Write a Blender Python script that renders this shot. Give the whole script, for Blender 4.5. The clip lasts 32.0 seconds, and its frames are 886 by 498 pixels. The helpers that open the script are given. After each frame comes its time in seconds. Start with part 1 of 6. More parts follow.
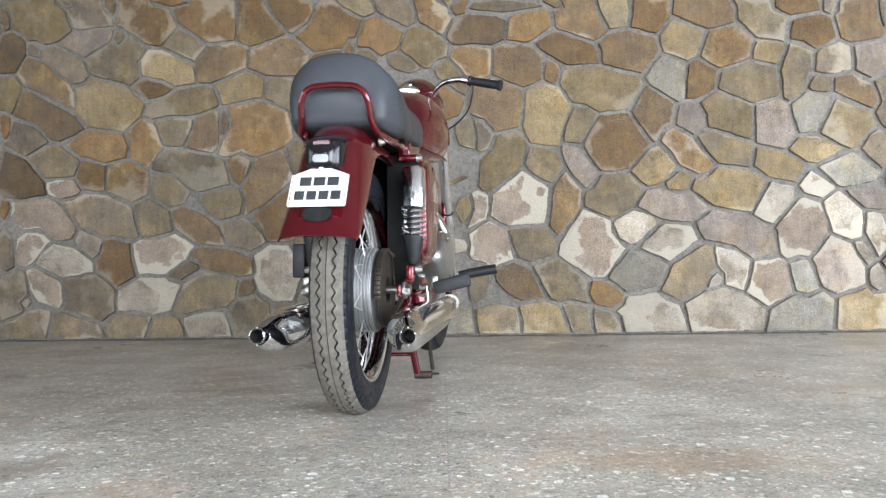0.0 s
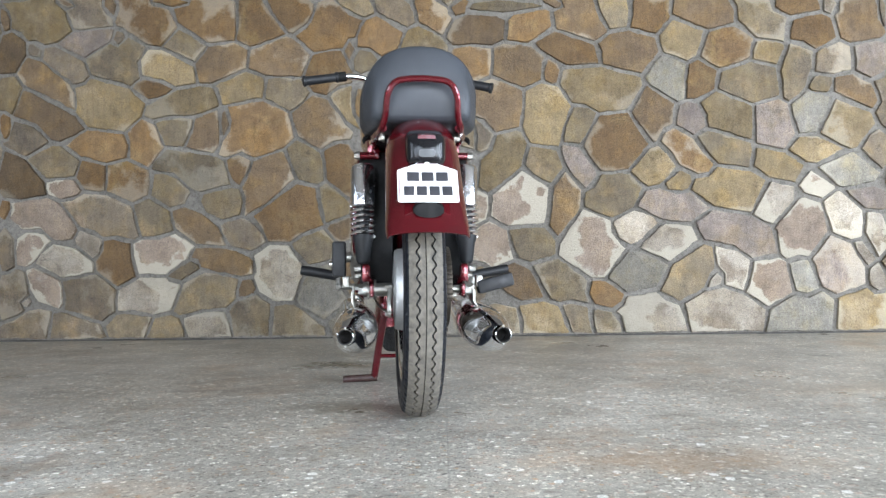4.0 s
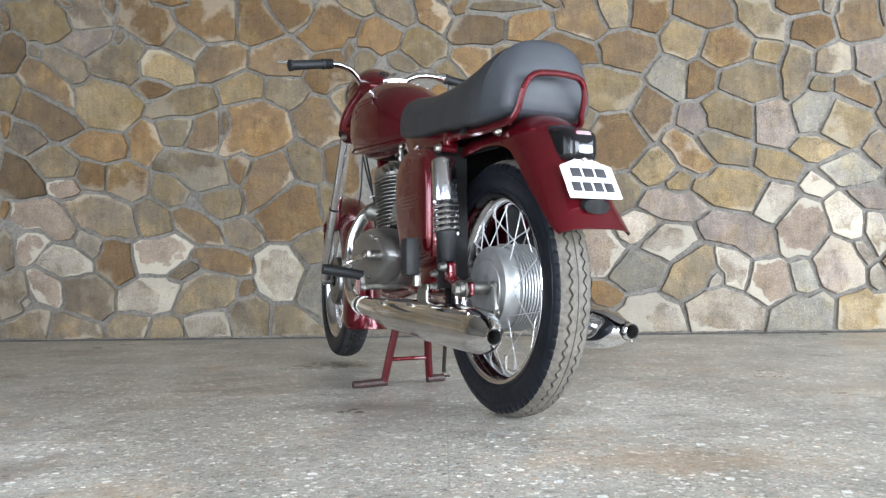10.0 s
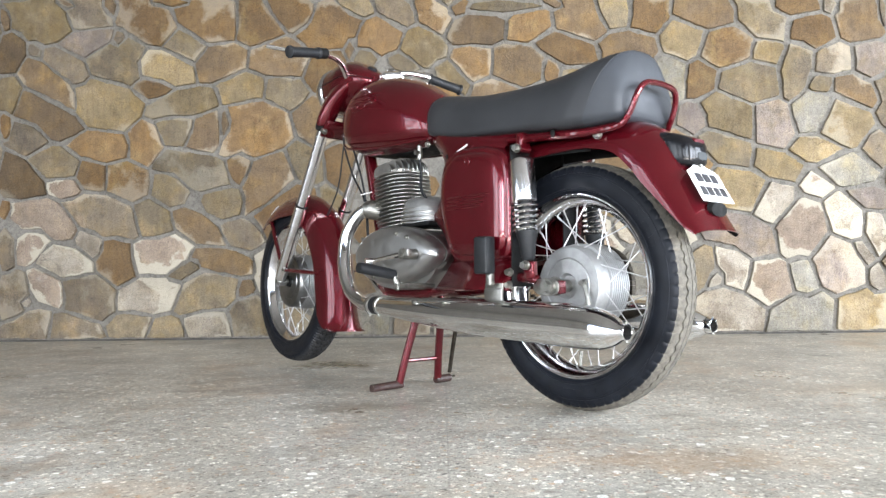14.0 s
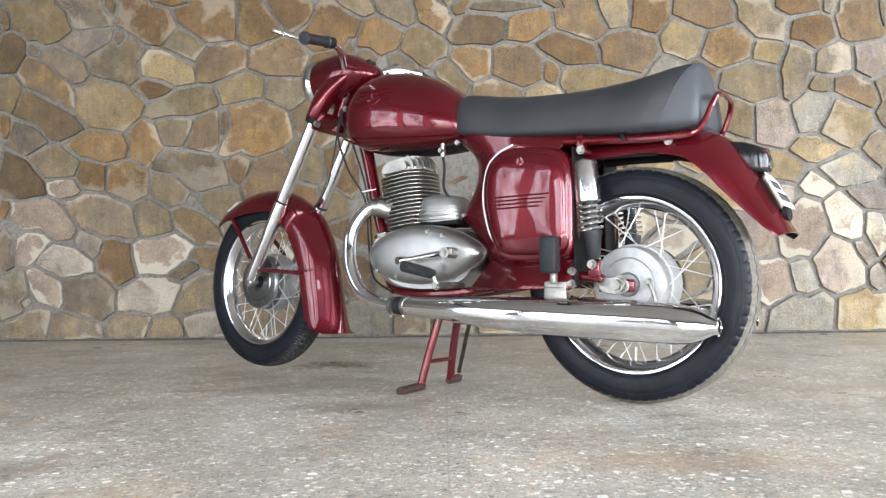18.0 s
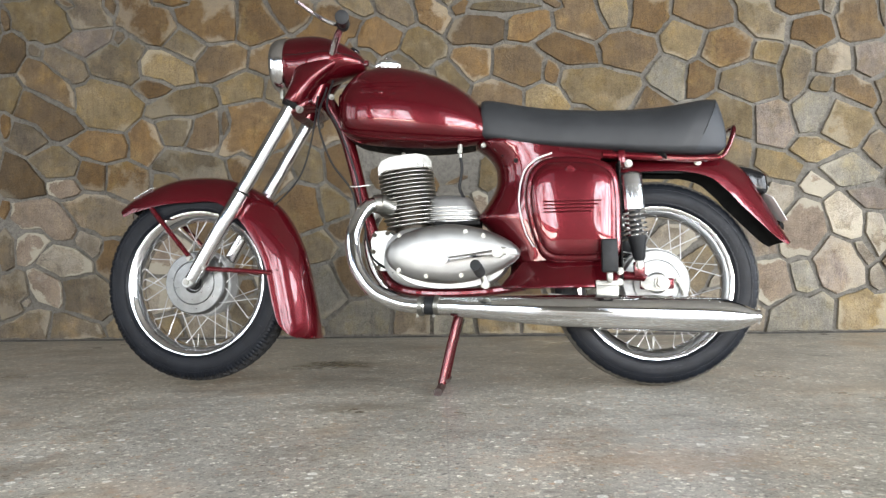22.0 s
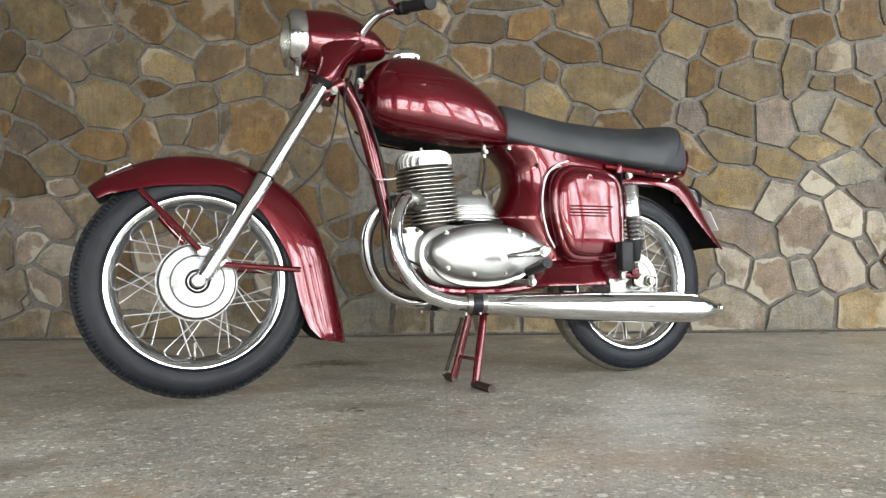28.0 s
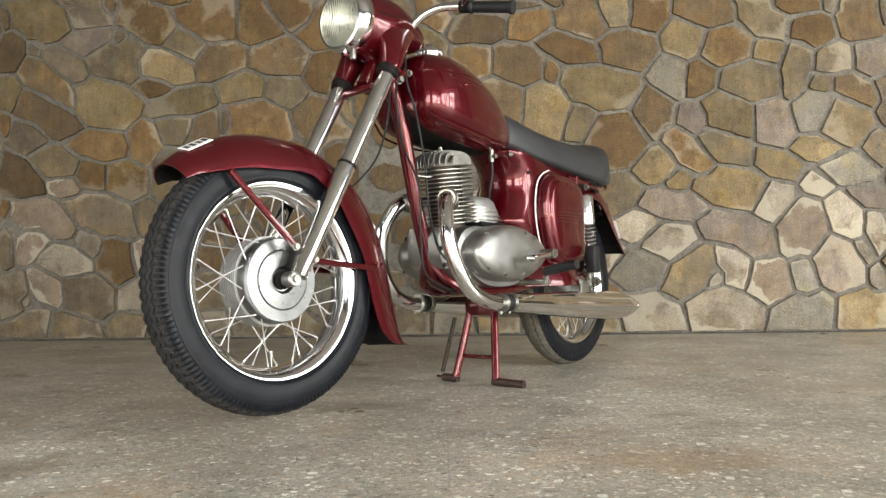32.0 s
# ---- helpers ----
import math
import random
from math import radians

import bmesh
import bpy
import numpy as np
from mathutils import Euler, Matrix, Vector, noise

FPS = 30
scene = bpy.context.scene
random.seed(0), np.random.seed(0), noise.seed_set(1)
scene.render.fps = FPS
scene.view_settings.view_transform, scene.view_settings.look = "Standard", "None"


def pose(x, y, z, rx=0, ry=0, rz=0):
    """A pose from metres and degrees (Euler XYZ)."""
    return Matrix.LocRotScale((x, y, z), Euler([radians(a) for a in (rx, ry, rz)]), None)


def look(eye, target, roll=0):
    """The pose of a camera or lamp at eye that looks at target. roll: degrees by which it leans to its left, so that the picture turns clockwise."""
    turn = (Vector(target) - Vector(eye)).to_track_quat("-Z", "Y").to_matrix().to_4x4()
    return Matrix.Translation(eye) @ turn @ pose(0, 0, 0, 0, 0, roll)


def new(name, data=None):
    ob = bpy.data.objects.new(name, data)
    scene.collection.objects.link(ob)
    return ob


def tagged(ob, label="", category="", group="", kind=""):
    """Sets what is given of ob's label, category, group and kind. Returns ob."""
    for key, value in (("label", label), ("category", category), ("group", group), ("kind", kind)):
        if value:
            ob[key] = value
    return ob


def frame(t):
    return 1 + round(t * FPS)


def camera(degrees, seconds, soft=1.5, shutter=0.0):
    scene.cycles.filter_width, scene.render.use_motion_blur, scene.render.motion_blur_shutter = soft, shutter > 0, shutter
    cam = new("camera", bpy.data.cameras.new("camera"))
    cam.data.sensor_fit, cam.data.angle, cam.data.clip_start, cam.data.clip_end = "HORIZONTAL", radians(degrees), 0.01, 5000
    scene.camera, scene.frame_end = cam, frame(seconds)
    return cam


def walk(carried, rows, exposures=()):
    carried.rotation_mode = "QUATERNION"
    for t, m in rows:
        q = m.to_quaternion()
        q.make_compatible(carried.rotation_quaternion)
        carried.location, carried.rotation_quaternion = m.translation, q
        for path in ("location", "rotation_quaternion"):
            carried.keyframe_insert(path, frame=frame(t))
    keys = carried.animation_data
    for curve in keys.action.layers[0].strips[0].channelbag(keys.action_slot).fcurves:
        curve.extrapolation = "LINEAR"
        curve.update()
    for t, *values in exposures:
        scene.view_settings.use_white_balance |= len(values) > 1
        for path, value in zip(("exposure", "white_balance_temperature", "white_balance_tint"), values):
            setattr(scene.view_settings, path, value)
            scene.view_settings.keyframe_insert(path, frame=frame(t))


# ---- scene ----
# Porch with a rubble-stone wall; a motorcycle on its centre stand is turned slowly on the spot.

# ---------------------------------------------------------------- camera
EYE = (0.0, 0.0, 0.309)
PITCH, ROLL = 2.313, 1.065


def cam_pose(dy=0.0, dp=0.0):
    """The camera low over the floor, looking a little upwards; dy is the small push as it refocuses."""
    return pose(EYE[0], EYE[1] + dy, EYE[2], 90 + PITCH + dp, 0, 0) @ pose(0, 0, 0, 0, 0, -ROLL)


cam = camera(60.77, 32.0, soft=1.4)
walk(cam, [(0, cam_pose()), (4.8, cam_pose()), (5.5, cam_pose(-0.03)), (6.0, cam_pose(0.027)), (6.5, cam_pose()),
           (9.0, cam_pose()), (26.0, cam_pose()), (27.5, cam_pose(0, -0.09)), (32.0, cam_pose(0, -0.05))],
     exposures=[(0, 0.10, 6150, 11), (2, 0.10, 6000, 10), (9, 0.14, 6050, 10), (11, 0.30, 6100, 10), (13, 0.45, 6330, 11), (17, 0.41, 6350, 11), (19, 0.14, 6500, 11), (21, -0.14, 6600, 10.5),
                (23, -0.31, 6700, 10), (25, -0.44, 6700, 9), (28, -0.49, 6850, 8.5), (29.5, -0.49, 7150, 8.5), (32, -0.38, 7550, 10)])

# ---------------------------------------------------------------- light
world = bpy.data.worlds.new("sky")
scene.world = world
world.use_nodes = True
wn = world.node_tree.nodes
sky = wn.new("ShaderNodeTexSky")
sky.sky_type = "NISHITA"
sky.sun_disc = False
sky.sun_elevation = radians(50)
sky.sun_rotation = radians(150)
sky.dust_density = 3.0
world.node_tree.links.new(sky.outputs[0], wn["Background"].inputs[0])
wn["Background"].inputs[1].default_value = 0.14

sun = new("sun", bpy.data.lights.new("sun", "SUN"))
sun.data.energy, sun.data.angle, sun.data.color = 1.2, radians(12), (1.0, 0.96, 0.9)
sun.matrix_world = look((4, -6, 12), (0, 0, 0))


def opening_light(name, eye, target, w, h, power, color=(0.88, 0.94, 1.0), patchy=1.0):
    """Daylight through one open bay of the porch, broken by the trees and walls outside."""
    ob = new(name, bpy.data.lights.new(name, "AREA"))
    ob.data.shape, ob.data.size, ob.data.size_y = "RECTANGLE", w, h
    ob.data.energy, ob.data.color = power, color
    ob.matrix_world = look(eye, target)
    ob.data.use_nodes = True
    tree = ob.data.node_tree
    geo, scl, tex, ramp = (tree.nodes.new("ShaderNode" + k) for k in ("NewGeometry", "Mapping", "TexNoise", "ValToRGB"))
    scl.inputs["Scale"].default_value = (w * 2.6, h * 1.5, 1)
    scl.inputs["Location"].default_value = (eye[0] * 3.1, eye[1] * 1.7 + eye[2], 0.3)
    tex.inputs["Scale"].default_value, tex.inputs["Detail"].default_value, tex.inputs["Roughness"].default_value = 1.0, 5.0, 0.62
    e = ramp.color_ramp.elements
    e[0].position, e[0].color = 0.36, (1 - 0.86 * patchy, 1 - 0.85 * patchy, 1 - 0.88 * patchy, 1)
    e[1].position, e[1].color = 0.64, (1 + 0.95 * patchy, 1 + 0.95 * patchy, 1 + 1.0 * patchy, 1)
    tree.links.new(geo.outputs["Parametric"], scl.inputs["Vector"])
    tree.links.new(scl.outputs[0], tex.inputs["Vector"])
    tree.links.new(tex.outputs["Fac"], ramp.inputs[0])
    tree.links.new(ramp.outputs[0], tree.nodes["Emission"].inputs["Color"])
    return ob


for bay_x, bay_w, bay_power in ((-3.58, 1.95, 66), (-1.25, 1.80, 134), (1.80, 1.90, 194), (3.95, 1.5, 165)):
    opening_light("bay_light_ground", (bay_x, -2.6, 0.29), (bay_x, 4, 0.5), bay_w, 0.26, bay_power * 0.32, (1.0, 0.94, 0.86), 0.5)
    opening_light("bay_light_front", (bay_x, -2.6, 1.12), (bay_x, 4, -3.4), bay_w, 1.28, bay_power * 0.90, (0.85, 0.92, 1.0))
for bay_y in (-1.55, -0.2, 1.15):
    opening_light("bay_light_side", (5.0, bay_y, 1.25), (0, bay_y + 0.9, 0.2), 1.1, 2.1, 128, (0.86, 0.93, 1.0))
for bay_y in (-1.3, 0.25):
    opening_light("bay_light_side", (-4.88, bay_y, 1.25), (0, bay_y + 0.5, 0.1), 1.2, 2.1, 34, (0.90, 0.95, 1.0))

# ---------------------------------------------------------------- materials


class Mat:
    """A node material and short ways to build it."""

    def __init__(self, name):
        self.m = bpy.data.materials.new(name)
        self.m.use_nodes = True
        self.t = self.m.node_tree
        self.p = self.t.nodes["Principled BSDF"]

    def node(self, kind, operation=""):
        n = self.t.nodes.new(kind)
        if operation:
            n.operation = operation
        return n

    def link(self, a, b):
        self.t.links.new(a, b)

    def coords(self, out="Object"):
        return self.node("ShaderNodeTexCoord").outputs[out]

    def noise(self, scale, detail=4, rough=0.55, vec=None):
        n = self.node("ShaderNodeTexNoise")
        n.inputs["Scale"].default_value, n.inputs["Detail"].default_value = scale, detail
        n.inputs["Roughness"].default_value = rough
        self.link(vec if vec is not None else self.coords(), n.inputs["Vector"])
        return n.outputs["Fac"]

    def voronoi(self, scale, feature="F1", vec=None, out="Distance"):
        n = self.node("ShaderNodeTexVoronoi")
        n.feature = feature
        n.inputs["Scale"].default_value = scale
        self.link(vec if vec is not None else self.coords(), n.inputs["Vector"])
        return n.outputs[out]

    def ramp(self, fac, stops, kind="LINEAR"):
        n = self.node("ShaderNodeValToRGB")
        n.color_ramp.interpolation = kind
        e = n.color_ramp.elements
        while len(e) < len(stops):
            e.new(0.5)
        for k, (pos, c) in enumerate(stops):
            e[k].position = pos
            e[k].color = (*c, 1) if isinstance(c, tuple) else (c, c, c, 1)
        self.link(fac, n.inputs[0])
        return n.outputs[0]

    def mix(self, fac, a, b, mode="MIX"):
        n = self.node("ShaderNodeMix")
        n.data_type, n.blend_type = "RGBA", mode
        for slot, v in ((0, fac), (6, a), (7, b)):
            if isinstance(v, (int, float)):
                n.inputs[slot].default_value = v
            elif isinstance(v, tuple):
                n.inputs[slot].default_value = (*v, 1)
            else:
                self.link(v, n.inputs[slot])
        return n.outputs[2]

    def math(self, op, a, b):
        n = self.node("ShaderNodeMath", operation=op)
        for k, v in ((0, a), (1, b)):
            if isinstance(v, (int, float)):
                n.inputs[k].default_value = v
            else:
                self.link(v, n.inputs[k])
        return n.outputs[0]

    def bump(self, height, strength, distance=0.01):
        n = self.node("ShaderNodeBump")
        n.inputs["Strength"].default_value, n.inputs["Distance"].default_value = strength, distance
        self.link(height, n.inputs["Height"])
        self.link(n.outputs[0], self.p.inputs["Normal"])

    def put(self, **values):
        for k, v in values.items():
            sock = self.p.inputs[k.replace("_", " ")]
            if isinstance(v, (int, float)):
                sock.default_value = v
            elif isinstance(v, tuple):
                sock.default_value = (*v, 1)
            else:
                self.link(v, sock)
        return self


def simple(name, color, rough, metal=0.0, coat=0.0, vary=0.25, scale=18, bump=0.0, dust=None, gloss=0.5):
    """Plain finish with slow and fine variation, and dust where given."""
    m = Mat(name)
    dark = tuple(c * (1 - vary) for c in color)
    lite = tuple(min(1, c * (1 + vary * 0.6)) for c in color)
    col = m.ramp(m.noise(scale), [(0.3, dark), (0.7, lite)])
    if dust:
        col = m.mix(m.ramp(m.noise(scale * 2.7, 6, 0.7), [(0.42, 0.0), (0.72, 0.8)]), col, dust)
    r = m.ramp(m.noise(scale * 3.1, 5), [(0.3, max(0.0, rough * 0.8)), (0.7, min(1, rough * 1.25))])
    m.put(Base_Color=col, Roughness=r, Metallic=metal, Coat_Weight=coat, Coat_Roughness=0.06, Specular_IOR_Level=gloss)
    if bump:
        m.bump(m.noise(scale * 14, 4), bump, 0.004)
    return m.m


def paint_red():
    m = Mat("burgundy_paint")
    col = m.ramp(m.noise(6, 3), [(0.3, (0.080, 0.0032, 0.0070)), (0.7, (0.101, 0.0042, 0.0090))])
    m.put(Base_Color=col, Metallic=0.55, Roughness=0.26, Coat_IOR=1.42, Specular_IOR_Level=0.2, Coat_Weight=1.0, Coat_Roughness=m.ramp(m.noise(30), [(0.3, 0.008), (0.7, 0.02)]))
    m.bump(m.math("ADD", m.noise(11, 3), m.math("MULTIPLY", m.noise(45, 2), 0.10)), 0.12, 0.01)
    return m.m


def chrome(name="chrome", tint=(0.85, 0.85, 0.86), rough=0.07):
    m = Mat(name)
    col = m.ramp(m.noise(40, 6, 0.7), [(0.25, tuple(c * 0.86 for c in tint)), (0.6, tint)])
    m.put(Base_Color=col, Metallic=1.0, Roughness=m.ramp(m.noise(60, 5), [(0.3, rough), (0.75, rough * 2.4)]))
    m.bump(m.noise(9, 2), 0.02, 0.01)
    return m.m


RED = paint_red()
CHROME = chrome()
WORN_CHROME = chrome("worn_chrome", (0.84, 0.84, 0.85), 0.13)
PIPE = chrome("exhaust_chrome", (0.86, 0.865, 0.87), 0.04)
ALLOY = simple("cast_alloy", (0.385, 0.385, 0.375), 0.40, 1.0, vary=0.06, scale=14)
BRUSHED = simple("brushed_alloy", (0.21, 0.214, 0.212), 0.32, 1.0, vary=0.22, scale=34, bump=0.04)
FIN_ALLOY = simple("fin_alloy", (0.42, 0.412, 0.385), 0.4, 1.0, vary=0.3, scale=30, bump=0.1)
CAST = simple("sand_cast_alloy", (0.40, 0.405, 0.40), 0.5, 0.85, vary=0.12, scale=40, bump=0.06)
SPOKE = simple("spoke_wire", (0.60, 0.60, 0.60), 0.38, 0.8, vary=0.12, scale=50)
STEEL = simple("zinc_steel", (0.29, 0.285, 0.26), 0.4, 1.0, vary=0.25, scale=60)
DARK_STEEL = simple("oily_steel", (0.05, 0.042, 0.032), 0.5, 0.7, vary=0.5, scale=60)
TYRE = simple("tyre_rubber", (0.0078, 0.0092, 0.0125), 0.38, vary=0.35, scale=26, bump=0.10, gloss=0.16)
FRONT_TREAD = simple("worn_tread", (0.017, 0.0175, 0.019), 0.7, vary=0.35, scale=30, bump=0.2, dust=(0.036, 0.034, 0.031), gloss=0.25)
TREAD = simple("dusty_tread", (0.088, 0.080, 0.066), 0.85, vary=0.35, scale=30, bump=0.2, dust=(0.16, 0.142, 0.112))
RUBBER = simple("black_rubber", (0.011, 0.012, 0.0135), 0.5, vary=0.3, scale=40, gloss=0.3)
BLACK = simple("black_enamel", (0.012, 0.012, 0.014), 0.22, coat=0.15, vary=0.2, gloss=0.35)
SOOT = simple("soot", (0.022, 0.021, 0.020), 0.8, vary=0.5, scale=60, gloss=0.2)
DULL_BLACK = simple("dull_black", (0.008, 0.008, 0.008), 0.65, vary=0.3, gloss=0.15)
WHITE = simple("white_paint", (0.8, 0.8, 0.79), 0.35, vary=0.05)
LETTER = simple("letter_black", (0.03, 0.03, 0.035), 0.45, vary=0.1)


def seat_cover(name, low, high):
    m = Mat(name)
    col = m.ramp(m.noise(9, 4), [(0.3, low), (0.7, high)])
    m.put(Base_Color=col, Roughness=m.ramp(m.noise(14, 3), [(0.3, 0.46), (0.7, 0.58)]), Specular_IOR_Level=0.4)
    m.bump(m.voronoi(700), 0.12, 0.002)
    return m.m


VINYL = seat_cover("seat_vinyl", (0.0195, 0.0210, 0.0235), (0.029, 0.0310, 0.0340))
# Lighter copy of the same vinyl: the backward-facing panel's sheen is in its colour.
SHEEN_VINYL = seat_cover("seat_vinyl_sheen", (0.025, 0.028, 0.033), (0.036, 0.040, 0.047))


def clear_glass():
    m = Mat("lamp_glass")
    m.put(Base_Color=(0.95, 0.97, 0.95), Roughness=0.01, Transmission_Weight=1.0, IOR=1.4)
    stripe = m.node("ShaderNodeTexWave")
    stripe.wave_type, stripe.bands_direction = "BANDS", "Y"
    stripe.inputs["Scale"].default_value = 45
    m.link(m.coords(), stripe.inputs["Vector"])
    m.bump(stripe.outputs["Fac"], 0.25, 0.002)
    return m.m


GLASS = clear_glass()
REFLECTOR = chrome("reflector", (0.62, 0.62, 0.55), 0.22)
RED_LENS = simple("red_lens", (0.07, 0.004, 0.008), 0.2, vary=0.1)
CLEAR_LENS = simple("clear_lens", (0.05, 0.052, 0.053), 0.12, coat=0.6, vary=0.3)
LAMP_BLACK = simple("lamp_black", (0.008, 0.008, 0.009), 0.16, vary=0.2, gloss=0.3)
WORN_RED = simple("worn_stand_paint", (0.030, 0.010, 0.009), 0.5, vary=0.5, scale=40, dust=(0.05, 0.04, 0.03))


def shift_by(m, v, amount):
    """Coordinates bent by a slow noise."""
    n = m.node("ShaderNodeTexNoise")
    n.inputs["Scale"].default_value = 9
    m.link(v, n.inputs["Vector"])
    sc = m.node("ShaderNodeVectorMath", operation="SCALE")
    sc.inputs["Scale"].default_value = amount
    m.link(n.outputs["Color"], sc.inputs[0])
    add = m.node("ShaderNodeVectorMath", operation="ADD")
    m.link(v, add.inputs[0])
    m.link(sc.outputs[0], add.inputs[1])
    return add.outputs[0]


def stone_mat(name, base, dark, spot, spot_lo=0.55, spot_hi=0.7, rind=0.36):
    """Split field stone: each stone its own tone, grain, iron streaks and a weathered rind."""
    m = Mat(name)
    info = m.node("ShaderNodeObjectInfo").outputs["Random"]
    co = m.coords("Object")
    shift = m.node("ShaderNodeVectorMath", operation="ADD")
    comb = m.node("ShaderNodeCombineXYZ")
    for k in range(3):
        m.link(m.math("MULTIPLY", info, 31.7 + 17 * k), comb.inputs[k])
    m.link(co, shift.inputs[0])
    m.link(comb.outputs[0], shift.inputs[1])
    v = shift.outputs[0]
    big = m.noise(5.5, 3, 0.5, v)
    fine = m.noise(45, 7, 0.65, v)
    col = m.mix(m.ramp(big, [(0.32, 0.0), (0.7, 1.0)]), dark, base)
    col = m.mix(m.ramp(m.noise(6, 4, 0.6, v), [(spot_lo, 0.0), (spot_hi, 1.0)]), col, spot)
    blot = m.noise(11, 10, 0.78, v)
    col = m.mix(0.34, col, m.ramp(blot, [(0.36, 0.55), (0.47, 0.95), (0.60, 1.12), (0.72, 1.3)]), "MULTIPLY")
    grit = m.noise(170, 5, 0.75, v)
    col = m.mix(0.75, col, m.ramp(grit, [(0.34, 0.50), (0.5, 1.0), (0.66, 1.35)]), "MULTIPLY")
    crack = m.ramp(m.voronoi(9, "DISTANCE_TO_EDGE", shift_by(m, v, 0.2)), [(0.0, 0.45), (0.02, 1.0)])
    col = m.mix(m.ramp(m.noise(5, 3, 0.5, v), [(0.56, 0.0), (0.62, 0.6)]), col, crack, "MULTIPLY")
    stretch = m.node("ShaderNodeMapping")
    stretch.inputs["Scale"].default_value = (42, 42, 7)
    m.link(v, stretch.inputs[0])
    run = m.noise(1.0, 8, 0.68, stretch.outputs[0])
    col = m.mix(0.36 if rind < 0.5 else 0.2, col, m.ramp(run, [(0.36, (0.66, 0.58, 0.50)), (0.5, (1.0, 0.98, 0.92)), (0.64, (1.22, 1.16, 0.92))]), "MULTIPLY")
    warm = m.noise(7, 6, 0.66, v)
    col = m.mix(0.5 if rind < 0.5 else 0.2, col, m.ramp(warm, [(0.38, (0.86, 0.88, 0.98)), (0.5, (1.0, 1.0, 1.0)), (0.62, (1.16, 1.04, 0.72))]), "MULTIPLY")
    vein = m.ramp(m.voronoi(4.5, "DISTANCE_TO_EDGE", shift_by(m, v, 0.12)), [(0.0, 0.55), (0.012, 1.0)])
    col = m.mix(m.ramp(m.noise(3, 2, 0.5, v), [(0.52, 0.0), (0.6, 0.7)]), col, vein, "MULTIPLY")
    mott = m.noise(17, 6, 0.7, v)
    col = m.mix(0.28, col, m.ramp(mott, [(0.36, 0.62), (0.5, 1.0), (0.64, 1.25)]), "MULTIPLY")
    rim = m.node("ShaderNodeAttribute")
    rim.attribute_name = "rim"
    wave = m.math("ADD", m.math("MULTIPLY", m.noise(3.4, 2, 0.5, v), 3.2), m.math("MULTIPLY", m.noise(16, 8, 0.75, v), 1.2))
    edge = m.math("SUBTRACT", m.math("ADD", m.math("MULTIPLY", rim.outputs["Fac"], 0.42), wave), 2.2)
    col = m.mix(m.math("MULTIPLY", m.ramp(edge, [(0.22, 0.0), (0.30, 1.0)] if rind > 0.5 else [(0.45, 0.0), (0.7, 1.0)]), rind), col, (0.46, 0.415, 0.33))
    own = m.node("ShaderNodeAttribute")
    own.attribute_name = "tone"
    tone = m.math("ADD", m.math("ADD", own.outputs["Fac"], m.math("MULTIPLY", info, 0.16)), 0.92)
    grey = m.node("ShaderNodeCombineColor")
    for k in range(3):
        m.link(tone, grey.inputs[k])
    col = m.mix(1.0, col, grey.outputs[0], "MULTIPLY")
    m.put(Base_Color=col, Roughness=m.ramp(fine, [(0.3, 0.62), (0.7, 0.85)]), Specular_IOR_Level=0.35)
    m.bump(m.math("ADD", m.math("ADD", fine, m.math("MULTIPLY", blot, 1.5)), m.math("MULTIPLY", grit, 0.5)), 0.8, 0.011)
    return m.m


STONE = {
    "o": stone_mat("ochre_stone", (0.194, 0.123, 0.057), (0.143, 0.091, 0.046), (0.227, 0.160, 0.078)),
    "y": stone_mat("yellow_stone", (0.252, 0.193, 0.110), (0.193, 0.145, 0.079), (0.300, 0.235, 0.145)),
    "b": stone_mat("brown_stone", (0.162, 0.113, 0.066), (0.121, 0.085, 0.051), (0.196, 0.134, 0.068)),
    "g": stone_mat("olive_grey_stone", (0.209, 0.167, 0.105), (0.150, 0.121, 0.084), (0.258, 0.196, 0.120)),
    "d": stone_mat("dark_grey_stone", (0.184, 0.146, 0.102), (0.134, 0.110, 0.082), (0.226, 0.173, 0.117)),
    "w": stone_mat("cream_stone", (0.397, 0.350, 0.285), (0.311, 0.268, 0.211), (0.213, 0.174, 0.131), 0.5, 0.66, 0.7),
    "m": stone_mat("rinded_stone", (0.325, 0.260, 0.202), (0.246, 0.190, 0.145), (0.453, 0.410, 0.361), 0.6, 0.75, 0.9),
    "s": stone_mat("slate_grey_stone", (0.262, 0.239, 0.197), (0.209, 0.194, 0.160), (0.325, 0.302, 0.252)),
    "p": stone_mat("mauve_grey_stone", (0.272, 0.224, 0.188), (0.211, 0.175, 0.149), (0.337, 0.280, 0.236)),
}


def mortar_mat():
    m = Mat("cement_mortar")
    f = m.noise(52, 9, 0.80)
    col = m.mix(m.ramp(m.noise(2.2, 5), [(0.35, 0.0), (0.7, 1.0)]), (0.160, 0.147, 0.126), (0.228, 0.212, 0.186))
    col = m.mix(0.85, col, m.ramp(f, [(0.36, 0.45), (0.5, 1.0), (0.64, 1.35)]), "MULTIPLY")
    m.put(Base_Color=col, Roughness=0.9)
    m.bump(f, 0.8, 0.014)
    return m.m


MORTAR = mortar_mat()


